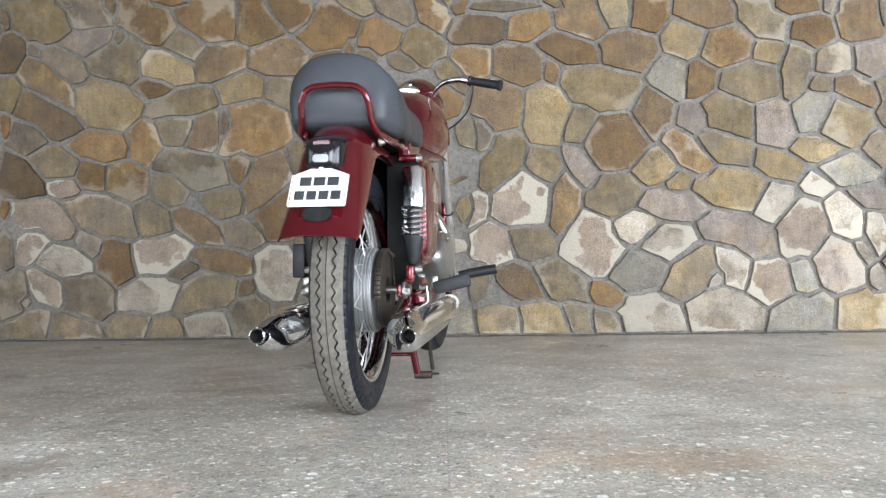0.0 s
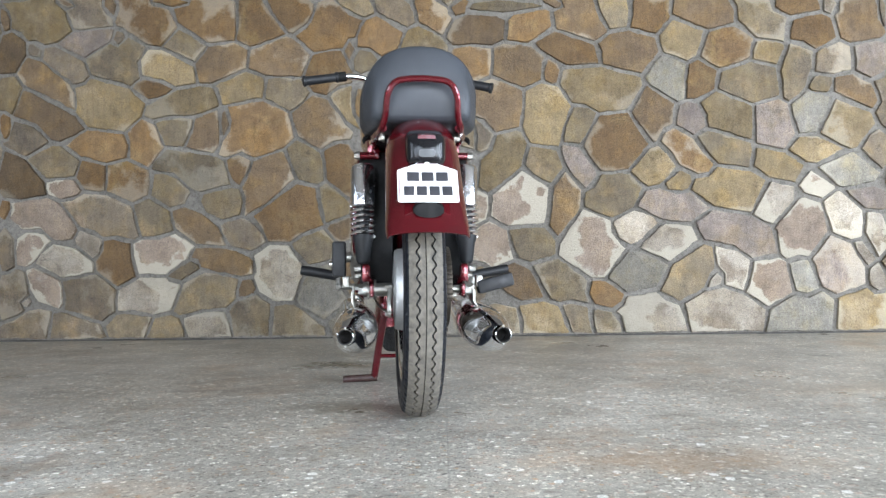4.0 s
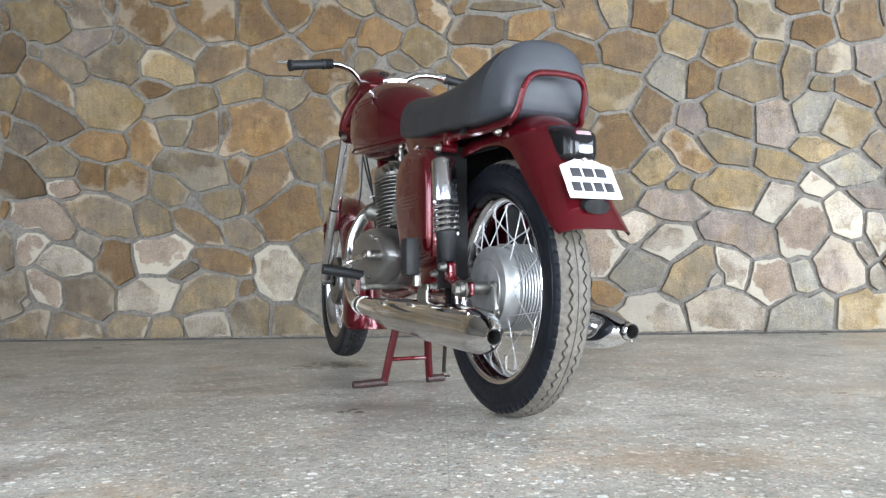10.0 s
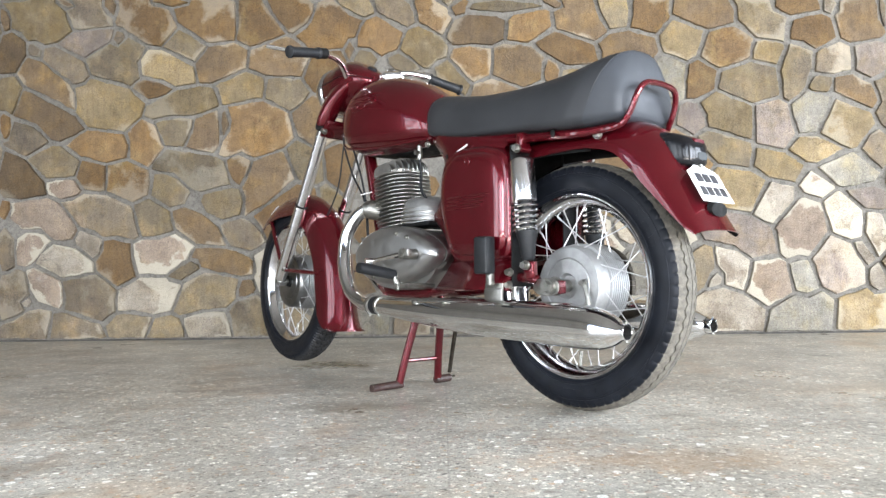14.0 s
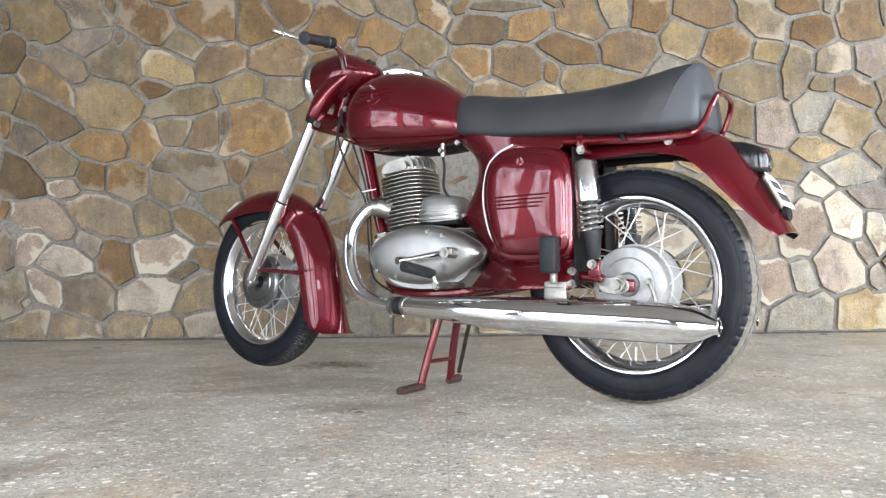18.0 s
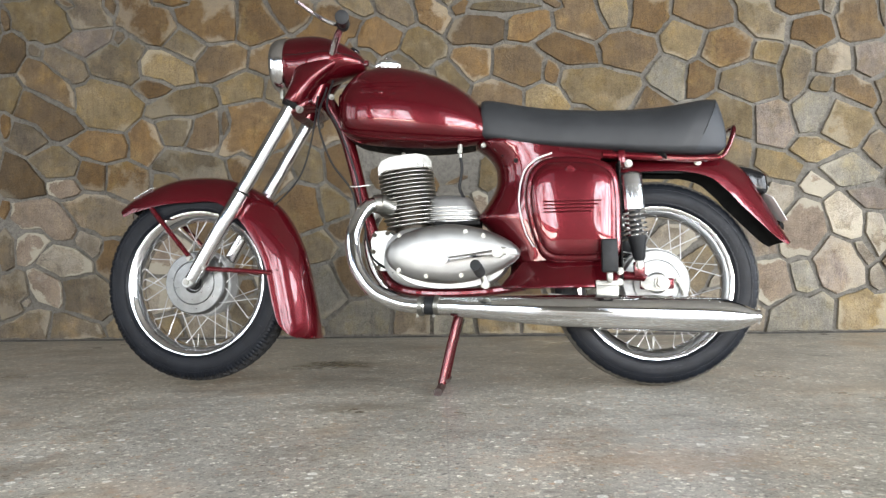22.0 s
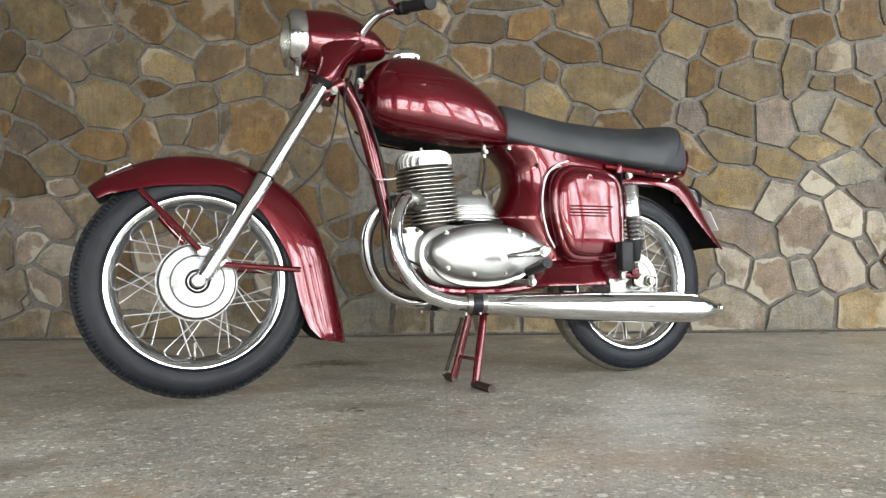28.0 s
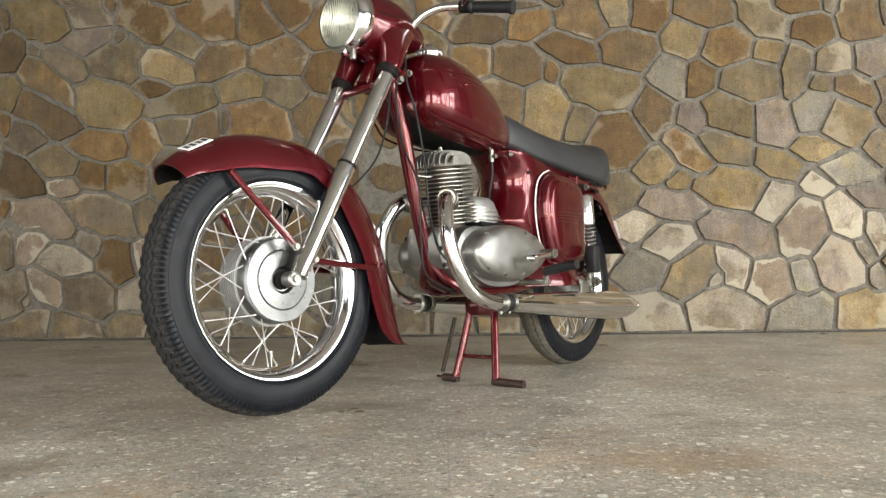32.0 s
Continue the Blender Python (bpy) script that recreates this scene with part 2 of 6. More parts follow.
def terrazzo():
    """Old polished terrazzo: pale and dark marble chips in a grey-buff ground, worn and stained."""
    m = Mat("terrazzo")
    co = m.coords()
    warp = m.noise(55, 3, 0.5, co)
    mixv = m.node("ShaderNodeVectorMath", operation="ADD")
    sc = m.node("ShaderNodeVectorMath", operation="SCALE")
    sc.inputs["Scale"].default_value = 0.012
    cmb = m.node("ShaderNodeCombineXYZ")
    m.link(warp, cmb.inputs[0])
    m.link(m.noise(48, 3, 0.5, co), cmb.inputs[1])
    m.link(cmb.outputs[0], sc.inputs[0])
    m.link(co, mixv.inputs[0])
    m.link(sc.outputs[0], mixv.inputs[1])
    v = mixv.outputs[0]
    stain = m.noise(1.1, 6, 0.62, co)
    ground = m.ramp(stain, [(0.3, (0.286, 0.270, 0.226)), (0.5, (0.370, 0.356, 0.308)), (0.68, (0.438, 0.428, 0.386))])
    cell = m.voronoi(78, vec=v, out="Color")
    dist = m.voronoi(78, vec=v)
    chip = m.ramp(cell, [(0.0, (0.10, 0.095, 0.085)), (0.12, (0.27, 0.235, 0.195)), (0.34, (0.44, 0.41, 0.36)), (0.52, (0.44, 0.33, 0.26)),
                         (0.62, (0.56, 0.53, 0.46)), (0.70, (0.45, 0.31, 0.19)), (0.76, (0.68, 0.65, 0.56)), (0.90, (0.95, 0.92, 0.82))], "CONSTANT")
    mask = m.ramp(dist, [(0.40, 1.0), (0.47, 0.0)])
    col = m.mix(m.math("MULTIPLY", mask, 0.95), ground, chip)
    cell2 = m.voronoi(190, vec=v, out="Color")
    col = m.mix(m.ramp(m.voronoi(190, vec=v), [(0.40, 0.75), (0.52, 0.0)]), col,
                m.ramp(cell2, [(0.0, (0.12, 0.105, 0.09)), (0.22, (0.38, 0.35, 0.30)), (0.70, (0.56, 0.53, 0.46)), (0.86, (0.95, 0.93, 0.85))], "CONSTANT"))
    flake = m.math("MULTIPLY", m.ramp(m.voronoi(38, vec=v), [(0.30, 1.0), (0.36, 0.0)]), m.ramp(m.voronoi(38, vec=v, out="Color"), [(0.80, 0.0), (0.82, 0.85)]))
    col = m.mix(flake, col, m.ramp(m.voronoi(38, vec=v, out="Color"), [(0.7, (0.66, 0.64, 0.58)), (0.8, (0.80, 0.79, 0.74)), (0.92, (0.22, 0.19, 0.16))], "CONSTANT"))
    col = m.mix(0.85, col, m.ramp(m.noise(260, 5, 0.75, co), [(0.36, 0.55), (0.5, 1.0), (0.66, 1.3)]), "MULTIPLY")
    col = m.mix(0.7, col, m.ramp(m.noise(34, 8, 0.8, co), [(0.36, 0.6), (0.48, 1.0), (0.66, 1.15)]), "MULTIPLY")
    rust = m.ramp(m.noise(1.9, 8, 0.72, co), [(0.54, 0.0), (0.68, 0.55)])
    col = m.mix(rust, col, (0.36, 0.23, 0.13))
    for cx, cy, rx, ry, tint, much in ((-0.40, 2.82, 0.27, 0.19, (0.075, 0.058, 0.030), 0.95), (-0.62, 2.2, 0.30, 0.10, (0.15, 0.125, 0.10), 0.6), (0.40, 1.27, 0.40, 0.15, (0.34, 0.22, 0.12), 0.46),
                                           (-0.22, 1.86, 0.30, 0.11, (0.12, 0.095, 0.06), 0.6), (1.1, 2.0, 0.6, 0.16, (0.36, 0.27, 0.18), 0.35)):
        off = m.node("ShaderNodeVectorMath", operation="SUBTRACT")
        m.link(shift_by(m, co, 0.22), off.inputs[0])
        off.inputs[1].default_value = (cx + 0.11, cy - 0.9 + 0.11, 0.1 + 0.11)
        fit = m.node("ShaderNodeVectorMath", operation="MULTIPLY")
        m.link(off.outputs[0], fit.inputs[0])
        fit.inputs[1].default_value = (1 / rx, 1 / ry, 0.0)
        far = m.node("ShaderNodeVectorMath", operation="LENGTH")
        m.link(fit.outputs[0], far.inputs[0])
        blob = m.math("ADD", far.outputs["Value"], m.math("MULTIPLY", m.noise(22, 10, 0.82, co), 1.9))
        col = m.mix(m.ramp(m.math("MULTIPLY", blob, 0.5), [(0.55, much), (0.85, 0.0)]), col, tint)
    film = m.ramp(m.noise(3.2, 7, 0.65, co), [(0.34, 0.80), (0.5, 1.12), (0.66, 1.40)])
    col = m.mix(1.0, col, film, "MULTIPLY")
    smear = m.node("ShaderNodeMapping")
    smear.inputs["Rotation"].default_value = (0, 0, 0.5)
    smear.inputs["Scale"].default_value = (6, 9, 1)
    m.link(co, smear.inputs[0])
    col = m.mix(0.3, col, m.ramp(m.noise(1.0, 9, 0.72, smear.outputs[0]), [(0.36, 0.62), (0.5, 1.0), (0.64, 1.18)]), "MULTIPLY")
    col = m.mix(m.ramp(m.noise(5.5, 9, 0.75, co), [(0.55, 0.0), (0.70, 0.4)]), col, (0.30, 0.225, 0.14))
    scuff = m.node("ShaderNodeMapping")
    scuff.inputs["Rotation"].default_value = (0, 0, -0.45)
    scuff.inputs["Scale"].default_value = (3.2, 8.5, 1)
    m.link(co, scuff.inputs[0])
    col = m.mix(m.ramp(m.noise(1.3, 12, 0.78, scuff.outputs[0]), [(0.57, 0.0), (0.66, 0.55)]), col, (0.135, 0.115, 0.08))
    along = m.node("ShaderNodeSeparateXYZ")
    m.link(co, along.inputs[0])
    seam = m.math("ABSOLUTE", m.math("SUBTRACT", along.outputs[0], m.math("MULTIPLY", m.noise(3, 2, 0.5, co), 0.004)), 0.0)
    col = m.mix(m.ramp(m.math("MULTIPLY", seam, 100.0), [(0.10, 0.25), (0.25, 0.0)]), col, (0.12, 0.11, 0.10))
    m.put(Base_Color=col, Roughness=m.ramp(m.noise(2.4, 6, 0.6, co), [(0.3, 0.24), (0.7, 0.44)]), Specular_IOR_Level=0.5)
    m.bump(m.noise(16, 5, 0.6, co), 0.12, 0.01)
    return m.m


TERRAZZO = terrazzo()
PLASTER = simple("ceiling_plaster", (0.15, 0.142, 0.13), 0.9, vary=0.12, scale=2)
SIDE_PLASTER = simple("wall_plaster", (0.12, 0.11, 0.095), 0.9, vary=0.15, scale=2)
JOINT_SHADE = simple("joint_shade", (0.075, 0.068, 0.060), 0.95, vary=0.5, scale=9)
EARTH = simple("garden_ground", (0.16, 0.15, 0.10), 0.95, vary=0.35, scale=0.6)

# ---------------------------------------------------------------- mesh tools


def finish(name, bm, mat, sharp=35):
    bmesh.ops.recalc_face_normals(bm, faces=bm.faces)
    me = bpy.data.meshes.new(name)
    bm.to_mesh(me)
    bm.free()
    for m in (mat if isinstance(mat, (list, tuple)) else [mat]):
        me.materials.append(m)
    me.shade_smooth()
    me.set_sharp_from_angle(angle=radians(sharp))
    return me


def part(name, bm, mat, parent, label="", sharp=35):
    """One mesh under a thing or a part."""
    ob = new(name, finish(name, bm, mat, sharp))
    ob.parent = parent
    return tagged(ob, label)


def loft(bm, rings, cap=True, closed=False):
    vs = [[bm.verts.new(p) for p in r] for r in rings]
    n = len(vs[0])
    pairs = list(zip(vs, vs[1:])) + ([(vs[-1], vs[0])] if closed else [])
    for a, b in pairs:
        for k in range(n):
            bm.faces.new((a[k], a[(k + 1) % n], b[(k + 1) % n], b[k]))
    if cap and not closed:
        bm.faces.new(vs[0][::-1])
        bm.faces.new(vs[-1])
    return vs


def spline(pts, per=6):
    """Catmull-Rom through points of any dimension."""
    pts = [np.array(p, float) for p in pts]
    ext = [2 * pts[0] - pts[1], *pts, 2 * pts[-1] - pts[-2]]
    out = []
    for a, b, c, d in zip(ext, ext[1:], ext[2:], ext[3:]):
        for k in range(per):
            t = k / per
            out.append(0.5 * (2 * b + (c - a) * t + (2 * a - 5 * b + 4 * c - d) * t * t + (3 * b - a - 3 * c + d) * t ** 3))
    out.append(pts[-1])
    return out


def tube(bm, pts, r, seg=10, per=6, cap=True):
    """A round bar along points; r is one radius or one for each point."""
    rr = r if isinstance(r, (list, tuple)) else [r] * len(pts)
    data = [(*p, q) for p, q in zip(pts, rr)]
    data = spline(data, per) if per > 1 else [np.array(d, float) for d in data]
    P = [Vector(d[:3]) for d in data]
    up = None
    rings = []
    for k, d in enumerate(data):
        tan = (P[min(k + 1, len(P) - 1)] - P[max(k - 1, 0)]).normalized()
        if up is None:
            up = tan.orthogonal().normalized()
        up = (up - tan * up.dot(tan)).normalized()
        side = tan.cross(up)
        rings.append([P[k] + (up * math.cos(a) + side * math.sin(a)) * d[3] for a in (2 * math.pi * j / seg for j in range(seg))])
    loft(bm, rings, cap)


def rod(bm, a, b, r, r2=None, seg=12):
    tube(bm, [a, b], [r, r if r2 is None else r2], seg, 1)


def lathe(bm, prof, origin, axis="y", seg=48, close=True):
    """Turns a profile of (radius, along) about an axis through origin; close joins its last point to its first."""
    o = Vector(origin)
    rings = []
    for j in range(seg):
        a = 2 * math.pi * j / seg
        c, s = math.cos(a), math.sin(a)
        ring = []
        for r, h in prof:
            v = {"y": (c * r, h, s * r), "x": (h, c * r, s * r), "z": (c * r, s * r, h)}[axis]
            ring.append(o + Vector(v))
        rings.append(ring)
    vs = [[bm.verts.new(p) for p in r] for r in rings]
    n = len(prof)
    for j in range(seg):
        a, b = vs[j], vs[(j + 1) % seg]
        for k in range(n if close else n - 1):
            bm.faces.new((a[k], a[(k + 1) % n], b[(k + 1) % n], b[k]))
    if not close:
        for k in (0, n - 1):
            if prof[k][0] > 1e-6:
                bm.faces.new([v[k] for v in vs])
    return vs


def box(bm, c, size, bevel=0.0, m=None):
    got = bmesh.ops.create_cube(bm, size=1.0)
    vs = got["verts"]
    bmesh.ops.scale(bm, vec=size, verts=vs)
    if bevel:
        es = list({e for v in vs for e in v.link_edges})
        vs = list({v for f in bmesh.ops.bevel(bm, geom=es, offset=bevel, segments=2, affect="EDGES", profile=0.5)["faces"] for v in f.verts} | {v for v in vs if v.is_valid})
    bmesh.ops.transform(bm, matrix=Matrix.Translation(c) @ (m if m is not None else Matrix()), verts=vs)


def chaikin(poly, times=1):
    for _ in range(times):
        out = []
        for a, b in zip(poly, poly[1:] + poly[:1]):
            out.append(tuple(0.75 * p + 0.25 * q for p, q in zip(a, b)))
            out.append(tuple(0.25 * p + 0.75 * q for p, q in zip(a, b)))
        poly = out
    return poly


def prism(bm, outline, steps, y_of=None):
    """A plate cut to an outline in x and z; steps are (y, shrink towards the middle)."""
    cx = sum(p[0] for p in outline) / len(outline)
    cz = sum(p[1] for p in outline) / len(outline)
    rings = [[Vector((cx + (x - cx) * k, y, cz + (z - cz) * k)) for x, z in outline] for y, k in steps]
    loft(bm, rings)


def oval(cx, cy, cz, ry, rz, n=32, e=2.0, axis="x", e_low=None):
    """A superellipse ring across an axis."""
    out = []
    for k in range(n):
        a = 2 * math.pi * k / n
        c, s = math.cos(a), math.sin(a)
        q = e if s >= 0 or e_low is None else e_low
        u = math.copysign(abs(c) ** (2 / q), c) * ry
        v = math.copysign(abs(s) ** (2 / q), s) * rz
        out.append(Vector((cx, cy + u, cz + v)) if axis == "x" else Vector((cx + u, cy, cz + v)) if axis == "y" else Vector((cx + u, cy + v, cz)))
    return out


def bolt(name, at, r, h, mat, parent, axis="y", sign=1):
    bm = bmesh.new()
    v = {"x": Vector((1, 0, 0)), "y": Vector((0, 1, 0)), "z": Vector((0, 0, 1))}[axis] * sign
    a = Vector(at)
    rod(bm, a - v * h * 0.5, a, r * 1.25, seg=14)
    rod(bm, a, a + v * h * 0.8, r, r * 0.92, seg=6)
    return part(name, bm, mat, parent, sharp=30)


# ---------------------------------------------------------------- the porch
WALL_AT = pose(0, 4.0924, 0, 0, 0, -5.83)


def slab(name, c, size, mat, label, category, m=None):
    bm = bmesh.new()
    box(bm, (0, 0, 0), size)
    ob = new(name, finish(name, bm, mat))
    ob.matrix_world = Matrix.Translation(c) @ (m if m is not None else Matrix())
    return tagged(ob, label, category, kind="structure")


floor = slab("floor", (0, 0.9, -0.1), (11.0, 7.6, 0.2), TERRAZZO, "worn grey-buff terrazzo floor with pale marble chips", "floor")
slab("ground", (0, -30, -0.3), (160, 160, 0.2), EARTH, "bare garden ground outside the porch", "ground")
slab("ceiling", (0, 0.9, 3.05), (11.0, 7.8, 0.16), PLASTER, "plain dull plastered porch ceiling", "ceiling")
slab("wall_west", (-5.0, 2.80, 1.48), (0.2, 3.5, 2.96), SIDE_PLASTER, "plain buff plastered side wall beside the open bays", "wall")
slab("wall_west_front", (-5.0, -2.3, 1.48), (0.2, 0.6, 2.96), SIDE_PLASTER, "short plastered side wall before the open bays", "wall")
slab("pier_3", (-5.02, -0.525, 1.48), (0.3, 0.28, 2.96), SIDE_PLASTER, "square plastered pier between side bays", "pier")
for k, y in enumerate((-0.875, 0.475)):
    slab("pier_%d" % (k + 1), (5.12, y, 1.48), (0.3, 0.22, 2.96), SIDE_PLASTER, "square plastered pier between side bays", "pier")
slab("wall_east", (5.1, 3.6, 1.48), (0.2, 2.2, 2.96), SIDE_PLASTER, "plain buff plastered side wall beside the open bay", "wall")
slab("wall_east_front", (5.1, -2.4, 1.48), (0.2, 0.5, 2.96), SIDE_PLASTER, "plain buff plastered side wall before the open bay", "wall")
slab("parapet", (0, -2.75, 0.06), (10.2, 0.2, 0.14), SIDE_PLASTER, "low plastered kerb along the open front", "kerb")
slab("lintel", (0, -2.75, 2.67), (10.2, 0.24, 0.6), SIDE_PLASTER, "plastered beam over the open bays", "beam")
for k, (x, w) in enumerate(((-4.8, 0.33), (-2.4, 0.33), (0.25, 0.95), (2.97, 0.33), (4.95, 0.33))):
    slab("column_%d" % (k + 1), (x, -2.75, 1.48), (w, 0.33, 2.9), SIDE_PLASTER, "broad plastered porch pier" if w > 0.5 else "square plastered porch column", "column")

bm = bmesh.new()
box(bm, (0, 0.16, 1.48), (10.4, 0.3, 2.96))
wall = new("wall_back", finish("wall_back", bm, MORTAR))
wall.matrix_world = WALL_AT
tagged(wall, "rubble wall of ochre, brown and cream field stones in grey mortar", "wall", kind="structure")
# Thin strip whose dark colour stands for the shadow gap at the wall foot.
bm = bmesh.new()
box(bm, (0, -0.004, 0.003), (10.2, 0.024, 0.006), 0.002)
joint = new("trim", finish("trim", bm, JOINT_SHADE))
joint.matrix_world = WALL_AT
tagged(joint, "dark strip painted as the shadow gap along the foot of the wall", "joint", kind="structure")
SEEDS = []


def lay(*stones):
    """One course: place along the wall, height, half length, half height, tilt and kind of each stone, + or - for a pale or a dark one."""
    SEEDS.extend(stones)


lay((-2.394, 0.067, 0.147, 0.078, 17, "d+"), (-2.104, 0.047, 0.167, 0.083, -17, "d+"), (-1.789, 0.077, 0.123, 0.076, 17, "g+"), (-1.571, 0.047, 0.089, 0.081, -12, "g+"),
    (-1.324, 0.071, 0.119, 0.085, -12, "w-"), (-1.074, 0.097, 0.109, 0.101, 39, "g-"), (-0.820, 0.064, 0.149, 0.090, -16, "g"), (-0.458, 0.092, 0.165, 0.094, 3, "s-"),
    (-0.180, 0.086, 0.103, 0.094, -2, "d"), (0.050, 0.072, 0.110, 0.080, -3, "s-"), (0.530, 0.071, 0.115, 0.084, -14, "y+"),
    (0.716, 0.085, 0.094, 0.058, -60, "g+"), (0.857, 0.062, 0.074, 0.057, -15, "g"))
lay((1.107, 0.092, 0.156, 0.099, -10, "w-"), (1.472, 0.092, 0.193, 0.106, -7, "w"), (1.853, 0.073, 0.171, 0.104, 12, "s"), (2.140, 0.088, 0.131, 0.105, 15, "y+"),
    (-2.492, 0.271, 0.121, 0.079, 81, "d"), (-2.410, 0.223, 0.031, 0.024, 36, "w-"), (-2.020, 0.246, 0.143, 0.109, -9, "d"), (-1.681, 0.239, 0.170, 0.085, 6, "w"),
    (-1.341, 0.251, 0.159, 0.088, 20, "g+"), (-1.103, 0.281, 0.046, 0.039, 40, "b"), (-0.665, 0.238, 0.115, 0.125, -15, "s-"), (-0.495, 0.330, 0.105, 0.090, -25, "b"), (0.194, 0.287, 0.044, 0.083, -16, "d"),
    (0.292, 0.078, 0.120, 0.072, -5, "g+"), (0.407, 0.289, 0.106, 0.063, -33, "b"))
lay((0.640, 0.288, 0.128, 0.081, -33, "g"), (0.855, 0.215, 0.089, 0.052, -24, "o+"), (1.428, 0.283, 0.051, 0.030, 43, "w-"), (1.697, 0.261, 0.109, 0.098, 65, "m"),
    (1.866, 0.292, 0.092, 0.058, -73, "s+"), (2.231, 0.279, 0.064, 0.038, 88, "w-"), (-2.285, 0.301, 0.120, 0.068, -41, "m"), (-2.176, 0.447, 0.154, 0.068, -14, "w"),
    (-1.869, 0.441, 0.117, 0.096, -76, "o"), (-1.598, 0.485, 0.159, 0.089, 10, "m"), (-1.457, 0.387, 0.084, 0.037, 28, "g-"), (-1.240, 0.436, 0.163, 0.056, -14, "b+"),
    (-0.912, 0.371, 0.131, 0.110, -80, "w"), (-0.311, 0.315, 0.092, 0.042, -8, "g"))
lay((-0.099, 0.303, 0.063, 0.049, -25, "b"), (0.071, 0.487, 0.057, 0.034, -1, "w"), (0.268, 0.492, 0.092, 0.099, -101, "m"), (0.788, 0.489, 0.140, 0.128, -88, "m"),
    (1.033, 0.329, 0.117, 0.083, 7, "s-"), (1.197, 0.492, 0.115, 0.078, 22, "w"), (1.295, 0.304, 0.145, 0.078, 46, "g+"), (1.519, 0.353, 0.111, 0.068, -65, "w+"),
    (2.036, 0.344, 0.137, 0.096, -61, "p+"), (2.174, 0.405, 0.064, 0.030, -56, "w-"), (-2.525, 0.509, 0.105, 0.043, -83, "d"), (-2.379, 0.544, 0.116, 0.067, 46, "m"),
    (-2.015, 0.549, 0.086, 0.053, -43, "w-"), (-1.643, 0.681, 0.108, 0.089, -49, "g"))
lay((-1.394, 0.623, 0.143, 0.065, -33, "b+"), (-1.109, 0.581, 0.104, 0.065, -13, "d+"), (-0.850, 0.688, 0.172, 0.118, 21, "o"), (-0.716, 0.501, 0.102, 0.074, 5, "g"),
    (-0.566, 0.596, 0.064, 0.056, 42, "b"), (-0.388, 0.588, 0.094, 0.071, -17, "o"), (-0.186, 0.570, 0.069, 0.071, 12, "b"), (0.159, 0.682, 0.067, 0.061, 6, "y"),
    (0.187, 0.685, 0.080, 0.052, -112, "m"), (0.474, 0.505, 0.113, 0.079, -20, "g"), (1.018, 0.577, 0.114, 0.069, 17, "w+"), (1.217, 0.676, 0.170, 0.069, -10, "p"),
    (1.545, 0.528, 0.189, 0.083, -23, "p"), (1.730, 0.683, 0.099, 0.074, 54, "w"))
lay((1.870, 0.527, 0.134, 0.100, 57, "m"), (2.070, 0.597, 0.104, 0.073, -66, "w+"), (2.210, 0.691, 0.090, 0.048, -14, "p-"), (2.236, 0.501, 0.100, 0.046, -82, "w"),
    (-2.537, 0.760, 0.047, 0.029, 81, "o+"), (-2.303, 0.710, 0.180, 0.084, -19, "m"), (-2.176, 0.867, 0.088, 0.050, -12, "m"), (-1.943, 0.707, 0.200, 0.094, -16, "d+"),
    (-1.786, 0.896, 0.120, 0.091, -14, "o-"), (-1.552, 0.855, 0.094, 0.099, -21, "g"), (-1.220, 0.771, 0.101, 0.076, 5, "g"), (-0.974, 0.887, 0.169, 0.108, 55, "b+"),
    (-0.609, 0.743, 0.097, 0.071, -74, "y-"), (-0.291, 0.870, 0.081, 0.060, -14, "b"))
lay((-0.099, 0.817, 0.066, 0.056, 3, "o"), (0.084, 0.846, 0.054, 0.018, 20, "b"), (0.435, 0.722, 0.132, 0.132, 12, "m"), (0.660, 0.708, 0.151, 0.071, 79, "b+"),
    (0.918, 0.736, 0.126, 0.096, 16, "g"), (1.129, 0.886, 0.100, 0.081, 39, "y"), (1.252, 0.799, 0.064, 0.049, 21, "y"), (1.524, 0.754, 0.159, 0.100, -10, "y"),
    (1.748, 0.873, 0.121, 0.061, -23, "y"), (1.948, 0.764, 0.073, 0.053, -31, "m"), (2.110, 0.836, 0.109, 0.068, -7, "s+"), (-2.459, 0.934, 0.147, 0.097, -45, "b-"),
    (-2.244, 1.020, 0.141, 0.075, -3, "g"), (-2.006, 0.938, 0.088, 0.071, -57, "o-"))
lay((-1.399, 0.951, 0.228, 0.079, -16, "g-"), (-1.142, 0.950, 0.084, 0.062, 75, "o"), (-0.763, 0.984, 0.125, 0.080, -50, "g"), (-0.565, 0.939, 0.136, 0.075, -75, "o-"),
    (-0.045, 1.083, 0.083, 0.058, 1, "g"), (0.154, 1.099, 0.066, 0.060, -62, "g"), (0.225, 1.087, 0.083, 0.049, -69, "d"), (0.338, 0.950, 0.150, 0.080, 61, "y-"),
    (0.555, 0.921, 0.097, 0.081, -55, "g"), (0.741, 0.901, 0.120, 0.057, -58, "p"), (0.934, 1.032, 0.128, 0.137, -60, "o-"), (1.301, 0.957, 0.166, 0.057, -45, "o+"),
    (1.513, 0.960, 0.123, 0.072, -29, "g"), (1.742, 1.094, 0.111, 0.088, -83, "p"))
